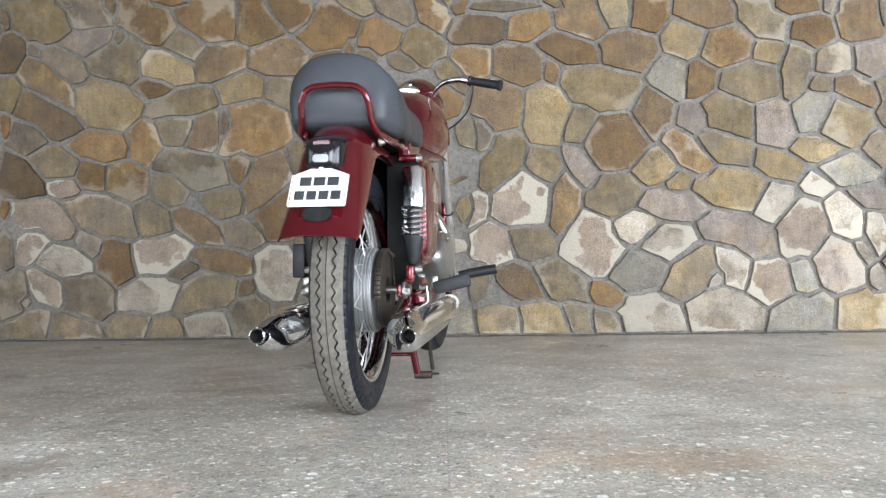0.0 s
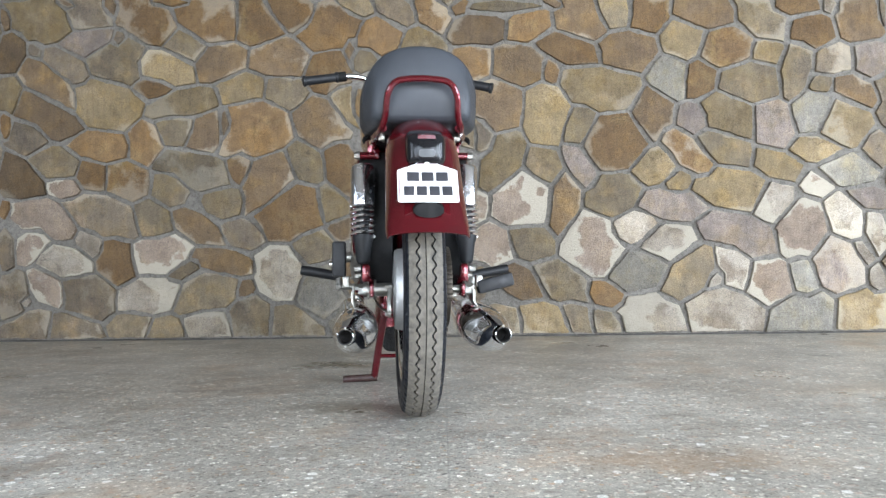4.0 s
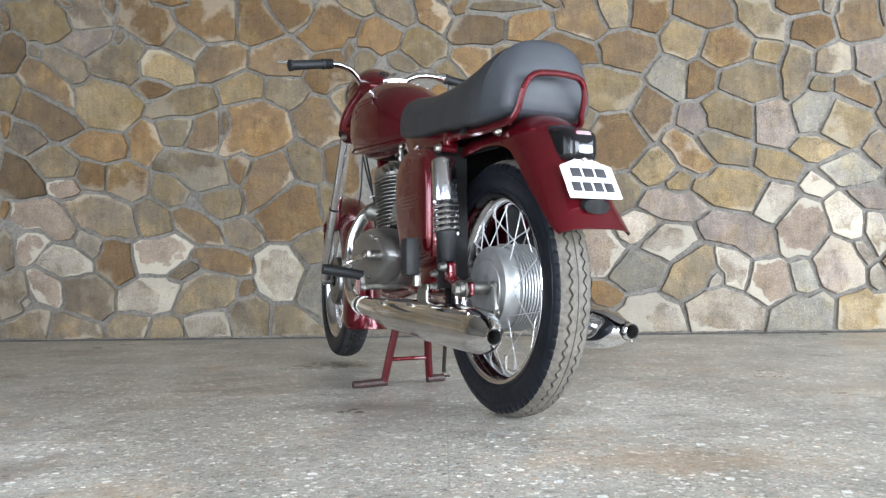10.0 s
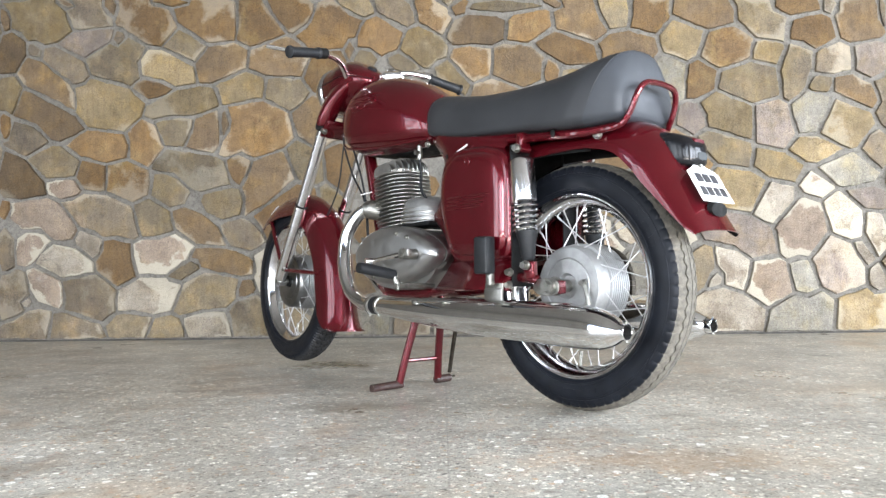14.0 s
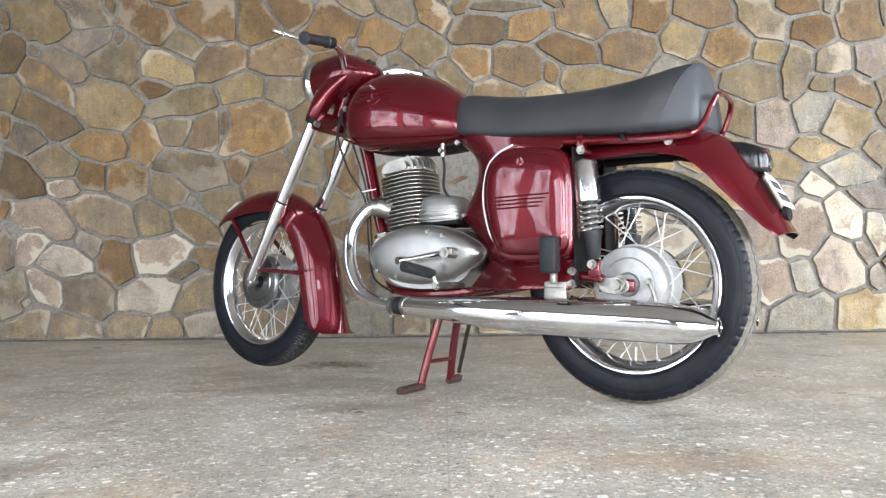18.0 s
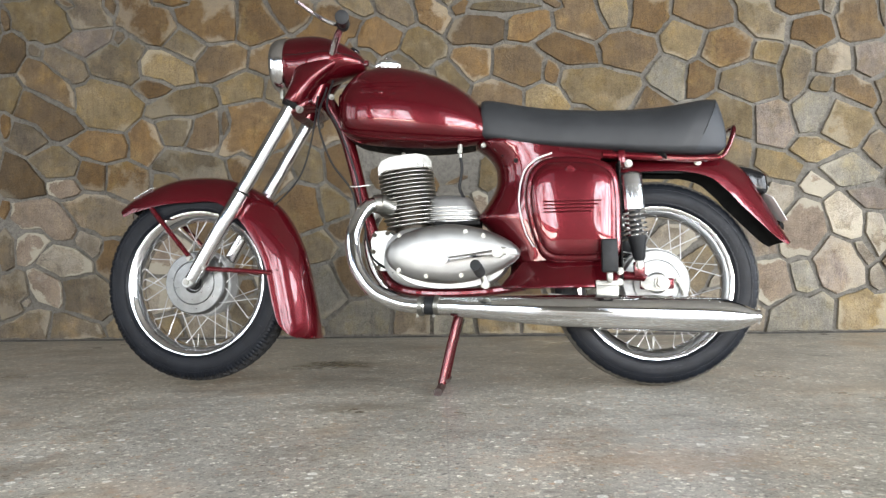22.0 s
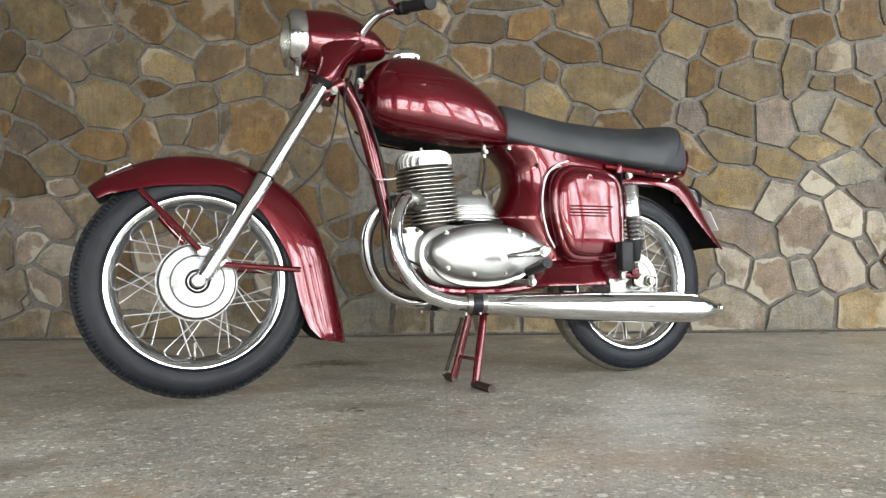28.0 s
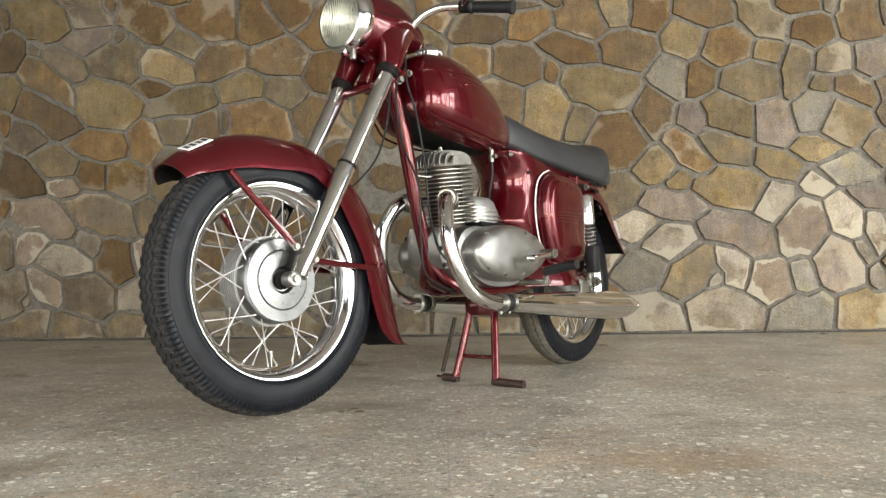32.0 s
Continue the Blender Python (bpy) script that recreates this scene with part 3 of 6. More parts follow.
lay((1.958, 0.954, 0.109, 0.059, -3, "y+"), (2.102, 1.077, 0.112, 0.095, 5, "y"), (2.249, 0.941, 0.081, 0.056, -83, "d+"), (-2.535, 1.242, 0.070, 0.031, -83, "o"),
    (-2.412, 1.167, 0.103, 0.090, -3, "d"), (-2.282, 1.296, 0.197, 0.085, -28, "b"), (-1.949, 1.114, 0.164, 0.073, -4, "o+"), (-1.695, 1.117, 0.112, 0.089, -78, "o+"),
    (-1.510, 1.185, 0.104, 0.078, -4, "g"), (-1.326, 1.161, 0.115, 0.090, 43, "b+"), (-1.219, 1.201, 0.073, 0.037, 86, "b"), (-1.040, 1.166, 0.208, 0.134, -3, "o+"),
    (-0.686, 1.192, 0.146, 0.119, -26, "b+"), (-0.520, 1.287, 0.108, 0.067, -59, "y"))
lay((-0.453, 1.272, 0.083, 0.076, 4, "o"), (-0.282, 1.135, 0.079, 0.079, -13, "b"), (0.022, 1.276, 0.078, 0.077, -12, "o"), (0.326, 1.253, 0.136, 0.108, -36, "b+"),
    (0.567, 1.187, 0.149, 0.114, -83, "y+"), (0.741, 1.125, 0.103, 0.067, 54, "g"), (1.127, 1.171, 0.120, 0.095, -85, "b"), (1.329, 1.138, 0.068, 0.070, -83, "p-"),
    (1.523, 1.145, 0.131, 0.086, -31, "y-"), (1.934, 1.143, 0.091, 0.085, 89, "s"), (1.998, 1.290, 0.062, 0.043, 27, "g-"), (2.165, 1.248, 0.127, 0.057, -33, "b+"),
    (-2.515, 1.435, 0.091, 0.062, 86, "y-"), (-2.281, 1.479, 0.200, 0.073, -36, "b+"))
lay((-1.923, 1.344, 0.178, 0.129, -24, "y"), (-1.651, 1.426, 0.097, 0.049, -5, "o-"), (-1.443, 1.332, 0.206, 0.068, 13, "y-"), (-1.126, 1.400, 0.145, 0.076, 5, "y"),
    (-0.865, 1.369, 0.122, 0.089, -29, "g"), (-0.630, 1.480, 0.113, 0.111, 45, "o-"), (-0.199, 1.314, 0.074, 0.062, -6, "g"), (0.067, 1.416, 0.105, 0.048, -44, "y-"),
    (0.188, 1.496, 0.097, 0.086, -20, "o+"), (0.431, 1.464, 0.138, 0.099, -13, "b"), (0.600, 1.419, 0.066, 0.043, -84, "o"), (0.872, 1.312, 0.182, 0.103, -11, "y-"),
    (1.215, 1.363, 0.107, 0.088, -64, "s"), (1.377, 1.339, 0.086, 0.074, 56, "o-"))
lay((1.644, 1.312, 0.142, 0.089, -7, "g"), (1.728, 1.471, 0.070, 0.062, -25, "y"), (1.863, 1.369, 0.133, 0.066, 75, "g"), (2.067, 1.410, 0.090, 0.073, 28, "d+"),
    (2.237, 1.417, 0.089, 0.077, -58, "p-"), (-2.498, 1.673, 0.108, 0.072, 77, "b-"), (-2.358, 1.683, 0.044, 0.040, -52, "d"), (-2.162, 1.582, 0.139, 0.064, -38, "d+"),
    (-1.856, 1.585, 0.140, 0.128, 7, "g-"), (-1.568, 1.542, 0.178, 0.076, -15, "y+"), (-1.451, 1.657, 0.107, 0.076, -26, "g"), (-1.242, 1.554, 0.137, 0.090, 22, "b+"),
    (-0.890, 1.560, 0.155, 0.102, -5, "b+"), (-0.504, 1.588, 0.059, 0.028, 82, "b"))
lay((-0.419, 1.530, 0.063, 0.050, 44, "g-"), (-0.327, 1.671, 0.106, 0.089, 6, "o+"), (-0.195, 1.502, 0.071, 0.040, -22, "g-"), (-0.090, 1.586, 0.105, 0.079, -26, "y-"),
    (0.206, 1.656, 0.135, 0.073, -2, "b-"), (0.486, 1.670, 0.108, 0.073, 29, "o+"), (0.705, 1.530, 0.169, 0.065, -17, "o-"), (0.766, 1.692, 0.120, 0.089, -37, "b+"),
    (1.012, 1.505, 0.144, 0.094, -1, "b"), (1.288, 1.556, 0.088, 0.101, -44, "y"), (1.430, 1.697, 0.155, 0.069, -8, "b+"), (1.531, 1.509, 0.114, 0.095, 25, "o"),
    (1.695, 1.650, 0.134, 0.087, -33, "g"), (1.961, 1.573, 0.103, 0.074, -5, "o-"))
lay((2.048, 1.696, 0.039, 0.032, -64, "d"), (2.190, 1.610, 0.104, 0.099, 113, "b+"), (2.308, 1.655, 0.070, 0.018, -85, "d"), (-2.541, 1.869, 0.057, 0.029, -77, "b"),
    (-2.328, 1.857, 0.174, 0.113, -23, "y-"), (-2.039, 1.710, 0.153, 0.065, 5, "p-"), (-2.030, 1.877, 0.118, 0.094, -5, "d"), (-1.850, 1.719, 0.049, 0.038, 65, "d"),
    (-1.686, 1.817, 0.166, 0.096, -28, "o"), (-1.280, 1.796, 0.177, 0.100, -12, "o"), (-1.033, 1.760, 0.140, 0.109, -14, "o-"), (-0.833, 1.817, 0.130, 0.085, -26, "o-"),
    (-0.613, 1.721, 0.158, 0.111, 28, "o"), (-0.466, 1.833, 0.094, 0.051, -20, "g+"))
lay((-0.246, 1.793, 0.095, 0.063, -33, "d"), (-0.027, 1.767, 0.102, 0.068, -57, "o+"), (0.113, 1.800, 0.049, 0.040, 45, "o"), (0.359, 1.789, 0.188, 0.030, -1, "g-"),
    (0.625, 1.789, 0.054, 0.026, -23, "b"), (0.944, 1.724, 0.085, 0.070, -45, "g+"), (1.132, 1.701, 0.099, 0.082, 50, "o"), (1.876, 1.705, 0.113, 0.045, -1, "o-"),
    (-2.162, 1.944, 0.059, 0.024, -23, "b"), (-1.903, 1.916, 0.055, 0.038, -58, "b"), (-1.536, 1.916, 0.096, 0.021, -5, "o"))


def stone_cell(i, S, gap):
    """The outline that stone i reaches between its neighbours, less the joint: a ray in each direction
    runs until another stone, weighed by its own length, height and tilt, lies closer."""
    x, z, a, b = S[i, :4]
    near = np.where((abs(S[:, 0] - x) < 0.9) & (abs(S[:, 1] - z) < 0.9))[0]
    T = S[near]
    me = int(np.where(near == i)[0][0])
    ang = np.linspace(0, 2 * np.pi, 72, endpoint=False)
    rad = np.linspace(0.01, 0.42, 165)
    px = x + np.outer(np.cos(ang), rad)
    pz = z + np.outer(np.sin(ang), rad)
    dx, dz = px[..., None] - T[:, 0], pz[..., None] - T[:, 1]
    c, s = np.cos(T[:, 4]), np.sin(T[:, 4])
    far = np.hypot((dx * c + dz * s) / T[:, 2], (-dx * s + dz * c) / T[:, 3])
    out = (far.argmin(-1) != me) | (pz < 0.004) | (pz > 2.95) | (far[..., me] > 1.5)
    first = np.where(out.any(1), out.argmax(1), len(rad) - 1)
    r = rad[np.maximum(first - 1, 0)]
    pts = np.stack([x + np.cos(ang) * r, z + np.sin(ang) * r], 1)
    tan = np.roll(pts, -1, 0) - np.roll(pts, 1, 0)
    tan /= np.linalg.norm(tan, axis=1)[:, None] + 1e-9
    pts += np.stack([-tan[:, 1], tan[:, 0]], 1) * gap
    return simplify([tuple(p) for p in pts], 0.0115)


def simplify(poly, tol):
    """Drops the points that lie on the straight edges between corners."""
    def run(seq):
        if len(seq) < 3:
            return seq
        a, b = np.array(seq[0]), np.array(seq[-1])
        ab = b - a
        q = np.array(seq[1:-1]) - a
        d = np.abs(ab[0] * q[:, 1] - ab[1] * q[:, 0]) / (np.linalg.norm(ab) + 1e-9)
        k = int(d.argmax())
        return [seq[0], seq[-1]] if d[k] < tol else run(seq[:k + 2])[:-1] + run(seq[k + 1:])
    h = len(poly) // 2
    return run(poly[:h + 1])[:-1] + run(poly[h:] + poly[:1])[:-1]


def trim_corners(poly, rng):
    """Knocks each corner off by a centimetre or two, and lets the edges wander a little."""
    out = []
    n = len(poly)
    for k in range(n):
        a, b, c = poly[k - 1], poly[k], poly[(k + 1) % n]
        for q in (a, c):
            d = math.hypot(q[0] - b[0], q[1] - b[1])
            t = min(rng.uniform(0.001, 0.005), d * 0.3) / max(d, 1e-6)
            out.append((b[0] + (q[0] - b[0]) * t + rng.uniform(-0.003, 0.003), b[1] + (q[1] - b[1]) * t + rng.uniform(-0.003, 0.003)))
    return out


def stone_rings(poly, rng):
    """A rounded, slightly domed stone face that stands proud of the mortar."""
    keep = [poly[0]]
    for p in poly[1:]:
        if math.hypot(p[0] - keep[-1][0], p[1] - keep[-1][1]) > 0.018:
            keep.append(p)
    poly = keep if len(keep) >= 3 else poly
    mid = []
    for a, b in zip(poly, poly[1:] + poly[:1]):
        mid.append(a)
        d = math.hypot(b[0] - a[0], b[1] - a[1])
        cuts = int(d / 0.045)
        for c in range(1, cuts):
            f, w = (c + rng.uniform(-0.25, 0.25)) / cuts, rng.uniform(-0.0036, 0.0026)
            mid.append((a[0] + (b[0] - a[0]) * f - (b[1] - a[1]) / d * w, a[1] + (b[1] - a[1]) * f + (b[0] - a[0]) / d * w))
    poly = trim_corners(mid, rng)
    cx = sum(p[0] for p in poly) / len(poly)
    cz = sum(p[1] for p in poly) / len(poly)
    proud = rng.uniform(0.004, 0.011)
    tx, tz = rng.uniform(-0.025, 0.025), rng.uniform(-0.025, 0.025)
    rings = []
    for depth, k in ((0.012, 1.0), (-proud * 0.82, 0.992), (-proud * 0.98, 0.972), (-proud, 0.74)):
        rings.append([(cx + (x - cx) * k, depth + ((x - cx) * tx + (z - cz) * tz if depth < 0 else 0), cz + (z - cz) * k) for x, z in poly])
    return rings, (cx, -proud - rng.uniform(0.0, 0.006), cz)


TONE = {"": 0.0, "+": 0.26, "-": -0.2}


def build_stones():
    rng = random.Random(7)
    listed = len(SEEDS)
    seeds = list(SEEDS)
    tries = 0
    while tries < 9000:
        tries += 1
        x, z = rng.uniform(-5.1, 5.1), rng.uniform(0.05, 2.9)
        r = rng.uniform(0.09, 0.15)
        if all((x - a) ** 2 + (z - b) ** 2 > (0.95 * (r + (p + q) / 2)) ** 2 for a, b, p, q, _, _ in seeds):
            w = rng.uniform(0.85, 1.3)
            seeds.append((x, z, r * w, r / w, rng.uniform(-30, 30), rng.choice("oobbggdy" if z > 0.8 else "wmggbdyp")))
    rest_v, rest_f, rest_m = [], [], []
    kinds = list(STONE)
    S = np.array([q[:5] for q in seeds])
    S[:, 4] = np.radians(S[:, 4])
    for i, (x, z, _, _, _, kind) in enumerate(seeds):
        poly = stone_cell(i, S, rng.uniform(0.0080, 0.0125))
        if len(poly) < 4:
            continue
        rings, top = stone_rings(poly, rng)
        near = i < listed or (abs(x) < 2.7 and z < 2.0)
        o = Vector((top[0], 0, top[2])) if near else Vector((0, 0, 0))
        n = len(rings[0])
        verts = [tuple(Vector(p) - o) for ring in rings for p in ring] + [tuple(Vector(top) - o)]
        faces = []
        for a in range(3):
            for k in range(n):
                faces.append((a * n + k, a * n + (k + 1) % n, (a + 1) * n + (k + 1) % n, (a + 1) * n + k))
        for k in range(n):
            faces.append((3 * n + k, 3 * n + (k + 1) % n, 4 * n))
        if near:
            me = bpy.data.meshes.new("stone")
            me.from_pydata(verts, [], faces)
            me.materials.append(STONE[kind[0]])
            rim = me.attributes.new("rim", "FLOAT", "POINT")
            tone = me.attributes.new("tone", "FLOAT", "POINT")
            tone.data.foreach_set("value", [TONE[kind[1:]]] * len(verts))
            rim.data.foreach_set("value", [1.0] * (2 * n) + [0.95] * n + [0.2] * n + [-0.3])
            me.shade_smooth()
            me.set_sharp_from_angle(angle=radians(32))
            ob = new("stone", me)
            ob.parent = wall
            ob.location = o
        else:
            base = len(rest_v)
            rest_v += verts
            rest_f += [tuple(q + base for q in f) for f in faces]
            rest_m += [kinds.index(kind[0])] * len(faces)
    me = bpy.data.meshes.new("far_stones")
    me.from_pydata(rest_v, [], rest_f)
    for k in kinds:
        me.materials.append(STONE[k])
    me.polygons.foreach_set("material_index", rest_m)
    ob = new("far_stones", me)
    ob.parent = wall
    tagged(ob, kind="stuff")


# ---------------------------------------------------------------- the motorcycle
# Its own space: x forward, y to its left, z up, origin on the floor between the stand's feet.
bike = new("motorcycle", None)
tagged(bike, "vintage burgundy motorcycle with chrome exhausts and black seat on centre stand", "motorcycle")
REAR, FRONT = Vector((-0.600, 0, 0.288)), Vector((0.734, 0, 0.311))


def wheel_tyre(at, big, wide, rows, amp, pitch, step, deep_cut, wheel, tread, marks_at):
    """A tyre with scalloped grooves along its tread, sipes across its shoulders and ridged, lettered walls."""
    n = pitch * 6
    side = [(0.206, 0.030, 0), (0.214, 0.036, 0), (0.222, wide * 0.95, 0), (0.2225, wide * 0.985, 0), (0.226, wide * 0.985, 0), (0.2265, wide * 0.965, 0), (0.236, wide * 1.01, 0),
            (0.250, wide * 1.02, 0), (big - 0.031, wide * 0.985, 0), (big - 0.0305, wide * 1.005, 0), (big - 0.027, wide * 0.995, 0), (big - 0.0265, wide * 0.97, 0), (big - 0.020, wide * 0.945, 2), (big - 0.012, wide * 0.86, 2)]
    half = wide * 0.84
    cross = [(r, -h, 0, z) for r, h, z in side]
    marks = []
    for g in rows:
        thin = 0.45 if g == 0 else 1.0
        marks += [(g - 0.060 * thin, 0), (g - 0.042 * thin, 1), (g + 0.042 * thin, 1), (g + 0.060 * thin, 0)]
    for u, deep in sorted([(-0.94, 0), (-0.74, 0), (0.74, 0), (0.94, 0)] + marks):
        cross.append((big - 0.011 * abs(u) ** 2.2, u * half, deep, 1 if abs(u) < 0.70 else 2))
    cross += [(r, h, 0, z) for r, h, z in side[::-1]]
    bm = bmesh.new()
    vs = []
    for j in range(n):
        a = 2 * math.pi * j / n
        zig = (1, 0.72, -0.35, -1, -0.72, 0.35)[j % 6] * amp
        ring = []
        for r, h, deep, zone in cross:
            rr = r - 0.006 * deep
            hh = h
            if zone == 1:
                hh += zig * wide * (0.0 if abs(h) < 0.004 else math.copysign(1.0, h))
            if zone == 2 and j % step == 0:
                rr -= deep_cut
            ring.append(bm.verts.new(at + Vector((math.cos(a) * rr, hh, math.sin(a) * rr))))
        vs.append(ring)
    m = len(cross)
    for j in range(n):
        a, b = vs[j], vs[(j + 1) % n]
        for k in range(m - 1):
            f = bm.faces.new((a[k], a[k + 1], b[k + 1], b[k]))
            low = cross[k][2] + cross[k + 1][2]
            crown = abs(cross[k][1]) < wide * 0.80 and abs(cross[k + 1][1]) < wide * 0.80
            f.material_index = 1 if crown and cross[k][3] and cross[k + 1][3] and low < 2 else 0
        bm.faces.new((a[m - 1], a[0], b[0], b[m - 1]))
    tyre = part("tyre", bm, [TYRE, tread], wheel, "black tyre with dusty scalloped tread", 28)
    bm = bmesh.new()
    for deg, count, tall in marks_at:
        for k in range(count):
            a = math.radians(deg + k * 4.6)
            for s in (1, -1):
                m4 = Matrix.Rotation(-a, 4, "Y") @ Matrix.Translation((0.243, s * wide * 1.012, 0))
                got = bmesh.ops.create_cube(bm, size=1.0)["verts"]
                bmesh.ops.scale(bm, vec=(tall, 0.0012, 0.013 if k % 3 else 0.009), verts=got)
                bmesh.ops.transform(bm, matrix=Matrix.Translation(at) @ m4, verts=got)
    tagged(part("sidewall_mark", bm, TYRE, tyre, "raised bars of moulded lettering"), kind="stuff")
    return tyre


def build_wheel(name, at, big, wide, hub_r, label):
    bm = bmesh.new()
    inner = [(0.214, -0.038), (0.2165, -0.034), (0.210, -0.030), (0.200, -0.025), (0.192, -0.013), (0.190, 0.0), (0.192, 0.013), (0.200, 0.025), (0.210, 0.030), (0.2165, 0.034), (0.214, 0.038)]
    lathe(bm, inner + [(0.208, 0.0375), (0.203, 0.033), (0.198, 0.0275), (0.188, 0.015), (0.186, 0.0), (0.188, -0.015), (0.198, -0.0275), (0.203, -0.033), (0.208, -0.0375)], at, seg=72)
    wheel = part(name, bm, CHROME, bike, label, 50)
    bm = bmesh.new()
    rod(bm, (0, 0, 0), (0, 0, 1), 0.0014, seg=6)
    rod(bm, (0, 0, 0.92), (0, 0, 1.0), 0.0021, seg=6)
    me = finish("spoke", bm, SPOKE)
    for k in range(36):
        a = 2 * math.pi * (k + 0.5) / 36
        side = 1 if k % 2 else -1
        lean = 0.55 if (k // 2) % 2 else -0.55
        h0 = Vector((math.cos(a + lean) * hub_r, side * 0.034, math.sin(a + lean) * hub_r))
        h1 = Vector((math.cos(a) * 0.186, side * 0.006, math.sin(a) * 0.186))
        d = h1 - h0
        ob = new("spoke", me)
        ob.parent = wheel
        ob.matrix_basis = Matrix.Translation(at + h0) @ d.to_track_quat("Z", "Y").to_matrix().to_4x4() @ Matrix.Diagonal((1, 1, d.length, 1))
    bm = bmesh.new()
    a = math.radians(-88)
    p = at + Vector((math.cos(a) * 0.186, 0.004, math.sin(a) * 0.186))
    rod(bm, p, p + (at - p).normalized() * 0.022, 0.0035, seg=8)
    rod(bm, p + (at - p).normalized() * 0.02, p + (at - p).normalized() * 0.034, 0.0048, seg=8)
    part("valve_stem", bm, STEEL, wheel, "tyre valve with pale cap")
    return wheel


rear = build_wheel("rear_wheel", REAR, 0.286, 0.043, 0.085, "chrome rim of the spoked rear wheel")
wheel_tyre(REAR, 0.2885, 0.0425, (-0.44, 0.0, 0.44), 0.075, 70, 6, 0.0026, rear, TREAD, ((20, 6, 0.012), (140, 5, 0.012), (255, 6, 0.012)))
front = build_wheel("front_wheel", FRONT, 0.283, 0.041, 0.085, "chrome rim of the spoked front wheel")
wheel_tyre(FRONT, 0.290, 0.045, (-0.58, -0.2, 0.2, 0.58), 0.09, 76, 3, 0.0046, front, FRONT_TREAD, ((15, 5, 0.012), (195, 5, 0.012), (290, 6, 0.010)))


def ribbed(lo, hi, r, count, depth=0.004):
    out = []
    for k in range(count):
        a = lo + (hi - lo) * k / count
        w = (hi - lo) / count
        out += [(r - depth, a), (r - depth, a + w * 0.35), (r, a + w * 0.45), (r, a + w * 0.9)]
    return out


def hub(at, wheel, drum_lo, drum_hi, face, label, finish_mat):
    bm = bmesh.new()
    lathe(bm, [(0.02, drum_lo - 0.01), (0.07, drum_lo - 0.008), (0.08, drum_lo), *ribbed(drum_lo, drum_hi, 0.099, 9), (0.094, drum_hi), (0.02, drum_hi)], at, seg=64)
    part("brake_drum", bm, CAST, wheel, "finned alloy brake drum", 25)
    bm = bmesh.new()
    lathe(bm, [(0.093, drum_hi), (0.095, drum_hi + 0.006), (0.093, face - 0.006), (0.089, face), (0.066, face + 0.001), (0.064, face - 0.001), (0.062, face + 0.002),
               (0.03, face + 0.004), (0.024, face - 0.004), (0.0, face - 0.004)], at, seg=64, close=False)
    return part("hub_cover", bm, finish_mat, wheel, label, 30)


hub(FRONT, front, -0.046, 0.012, 0.046, "brushed alloy hub plate", BRUSHED)
# Black disc over the hub centre, painting the shade of a recess.
bm = bmesh.new()
lathe(bm, [(0.0, 0.051), (0.018, 0.051), (0.020, 0.050), (0.021, 0.040), (0.0, 0.040)], FRONT, "y", 28, False)
part("recess_shade", bm, DULL_BLACK, front, "black disc painted as the shaded centre of the hub plate")
hub(REAR, rear, -0.050, 0.016, 0.052, "satin alloy brake plate", CAST)

# front axle and rear axle hardware
bm = bmesh.new()
rod(bm, FRONT + Vector((0, -0.100, 0)), FRONT + Vector((0, 0.098, 0)), 0.008)
part("front_axle", bm, STEEL, bike)
bm = bmesh.new()
rod(bm, REAR + Vector((0, -0.125, 0)), REAR + Vector((0, 0.122, 0)), 0.009)
part("rear_axle", bm, STEEL, bike)
for lo, hi, r in ((0.054, 0.094, 0.0150), (0.094, 0.099, 0.0225), (0.1145, 0.1185, 0.0180)):
    bm = bmesh.new()
    rod(bm, REAR + Vector((0, lo, 0)), REAR + Vector((0, hi, 0)), r, seg=24)
    part("axle_spacer" if r < 0.02 else "axle_washer", bm, STEEL, bike)
bolt("axle_nut", REAR + Vector((0, 0.124, 0)), 0.0140, 0.013, STEEL, bike)
bolt("axle_nut", REAR + Vector((0, -0.115, 0)), 0.015, 0.014, STEEL, bike, sign=-1)
bolt("front_axle_nut", FRONT + Vector((0, -0.098, 0)), 0.013, 0.012, STEEL, bike, sign=-1)

# rear sprocket and chain on the right side
bm = bmesh.new()
lathe(bm, [(0.03, -0.072), (0.088, -0.070), (0.088, -0.062), (0.03, -0.060)], REAR, seg=48)
sprocket = part("sprocket", bm, DARK_STEEL, rear, "oily rear sprocket")
bm = bmesh.new()
box(bm, (0, 0, 0), (0.0105, 0.014, 0.008), 0.001)
link = finish("chain_link", bm, DARK_STEEL)
for k in range(30):
    a = math.radians(-95 + 195 * k / 29 + 90)
    ob = new("chain_link", link)
    ob.parent = sprocket
    ob.matrix_basis = Matrix.Translation(REAR + Vector((math.cos(a) * 0.094, -0.066, math.sin(a) * 0.094))) @ pose(0, 0, 0, 0, 90 - math.degrees(a), 0)
for z0, z1 in ((0.379, 0.352), (0.193, 0.268)):
    for k in range(14):
        ob = new("chain_link", link)
        ob.parent = sprocket
        ob.location = (REAR.x + 0.02 + 0.017 * k, -0.066, z0 + (z1 - z0) * k / 13)


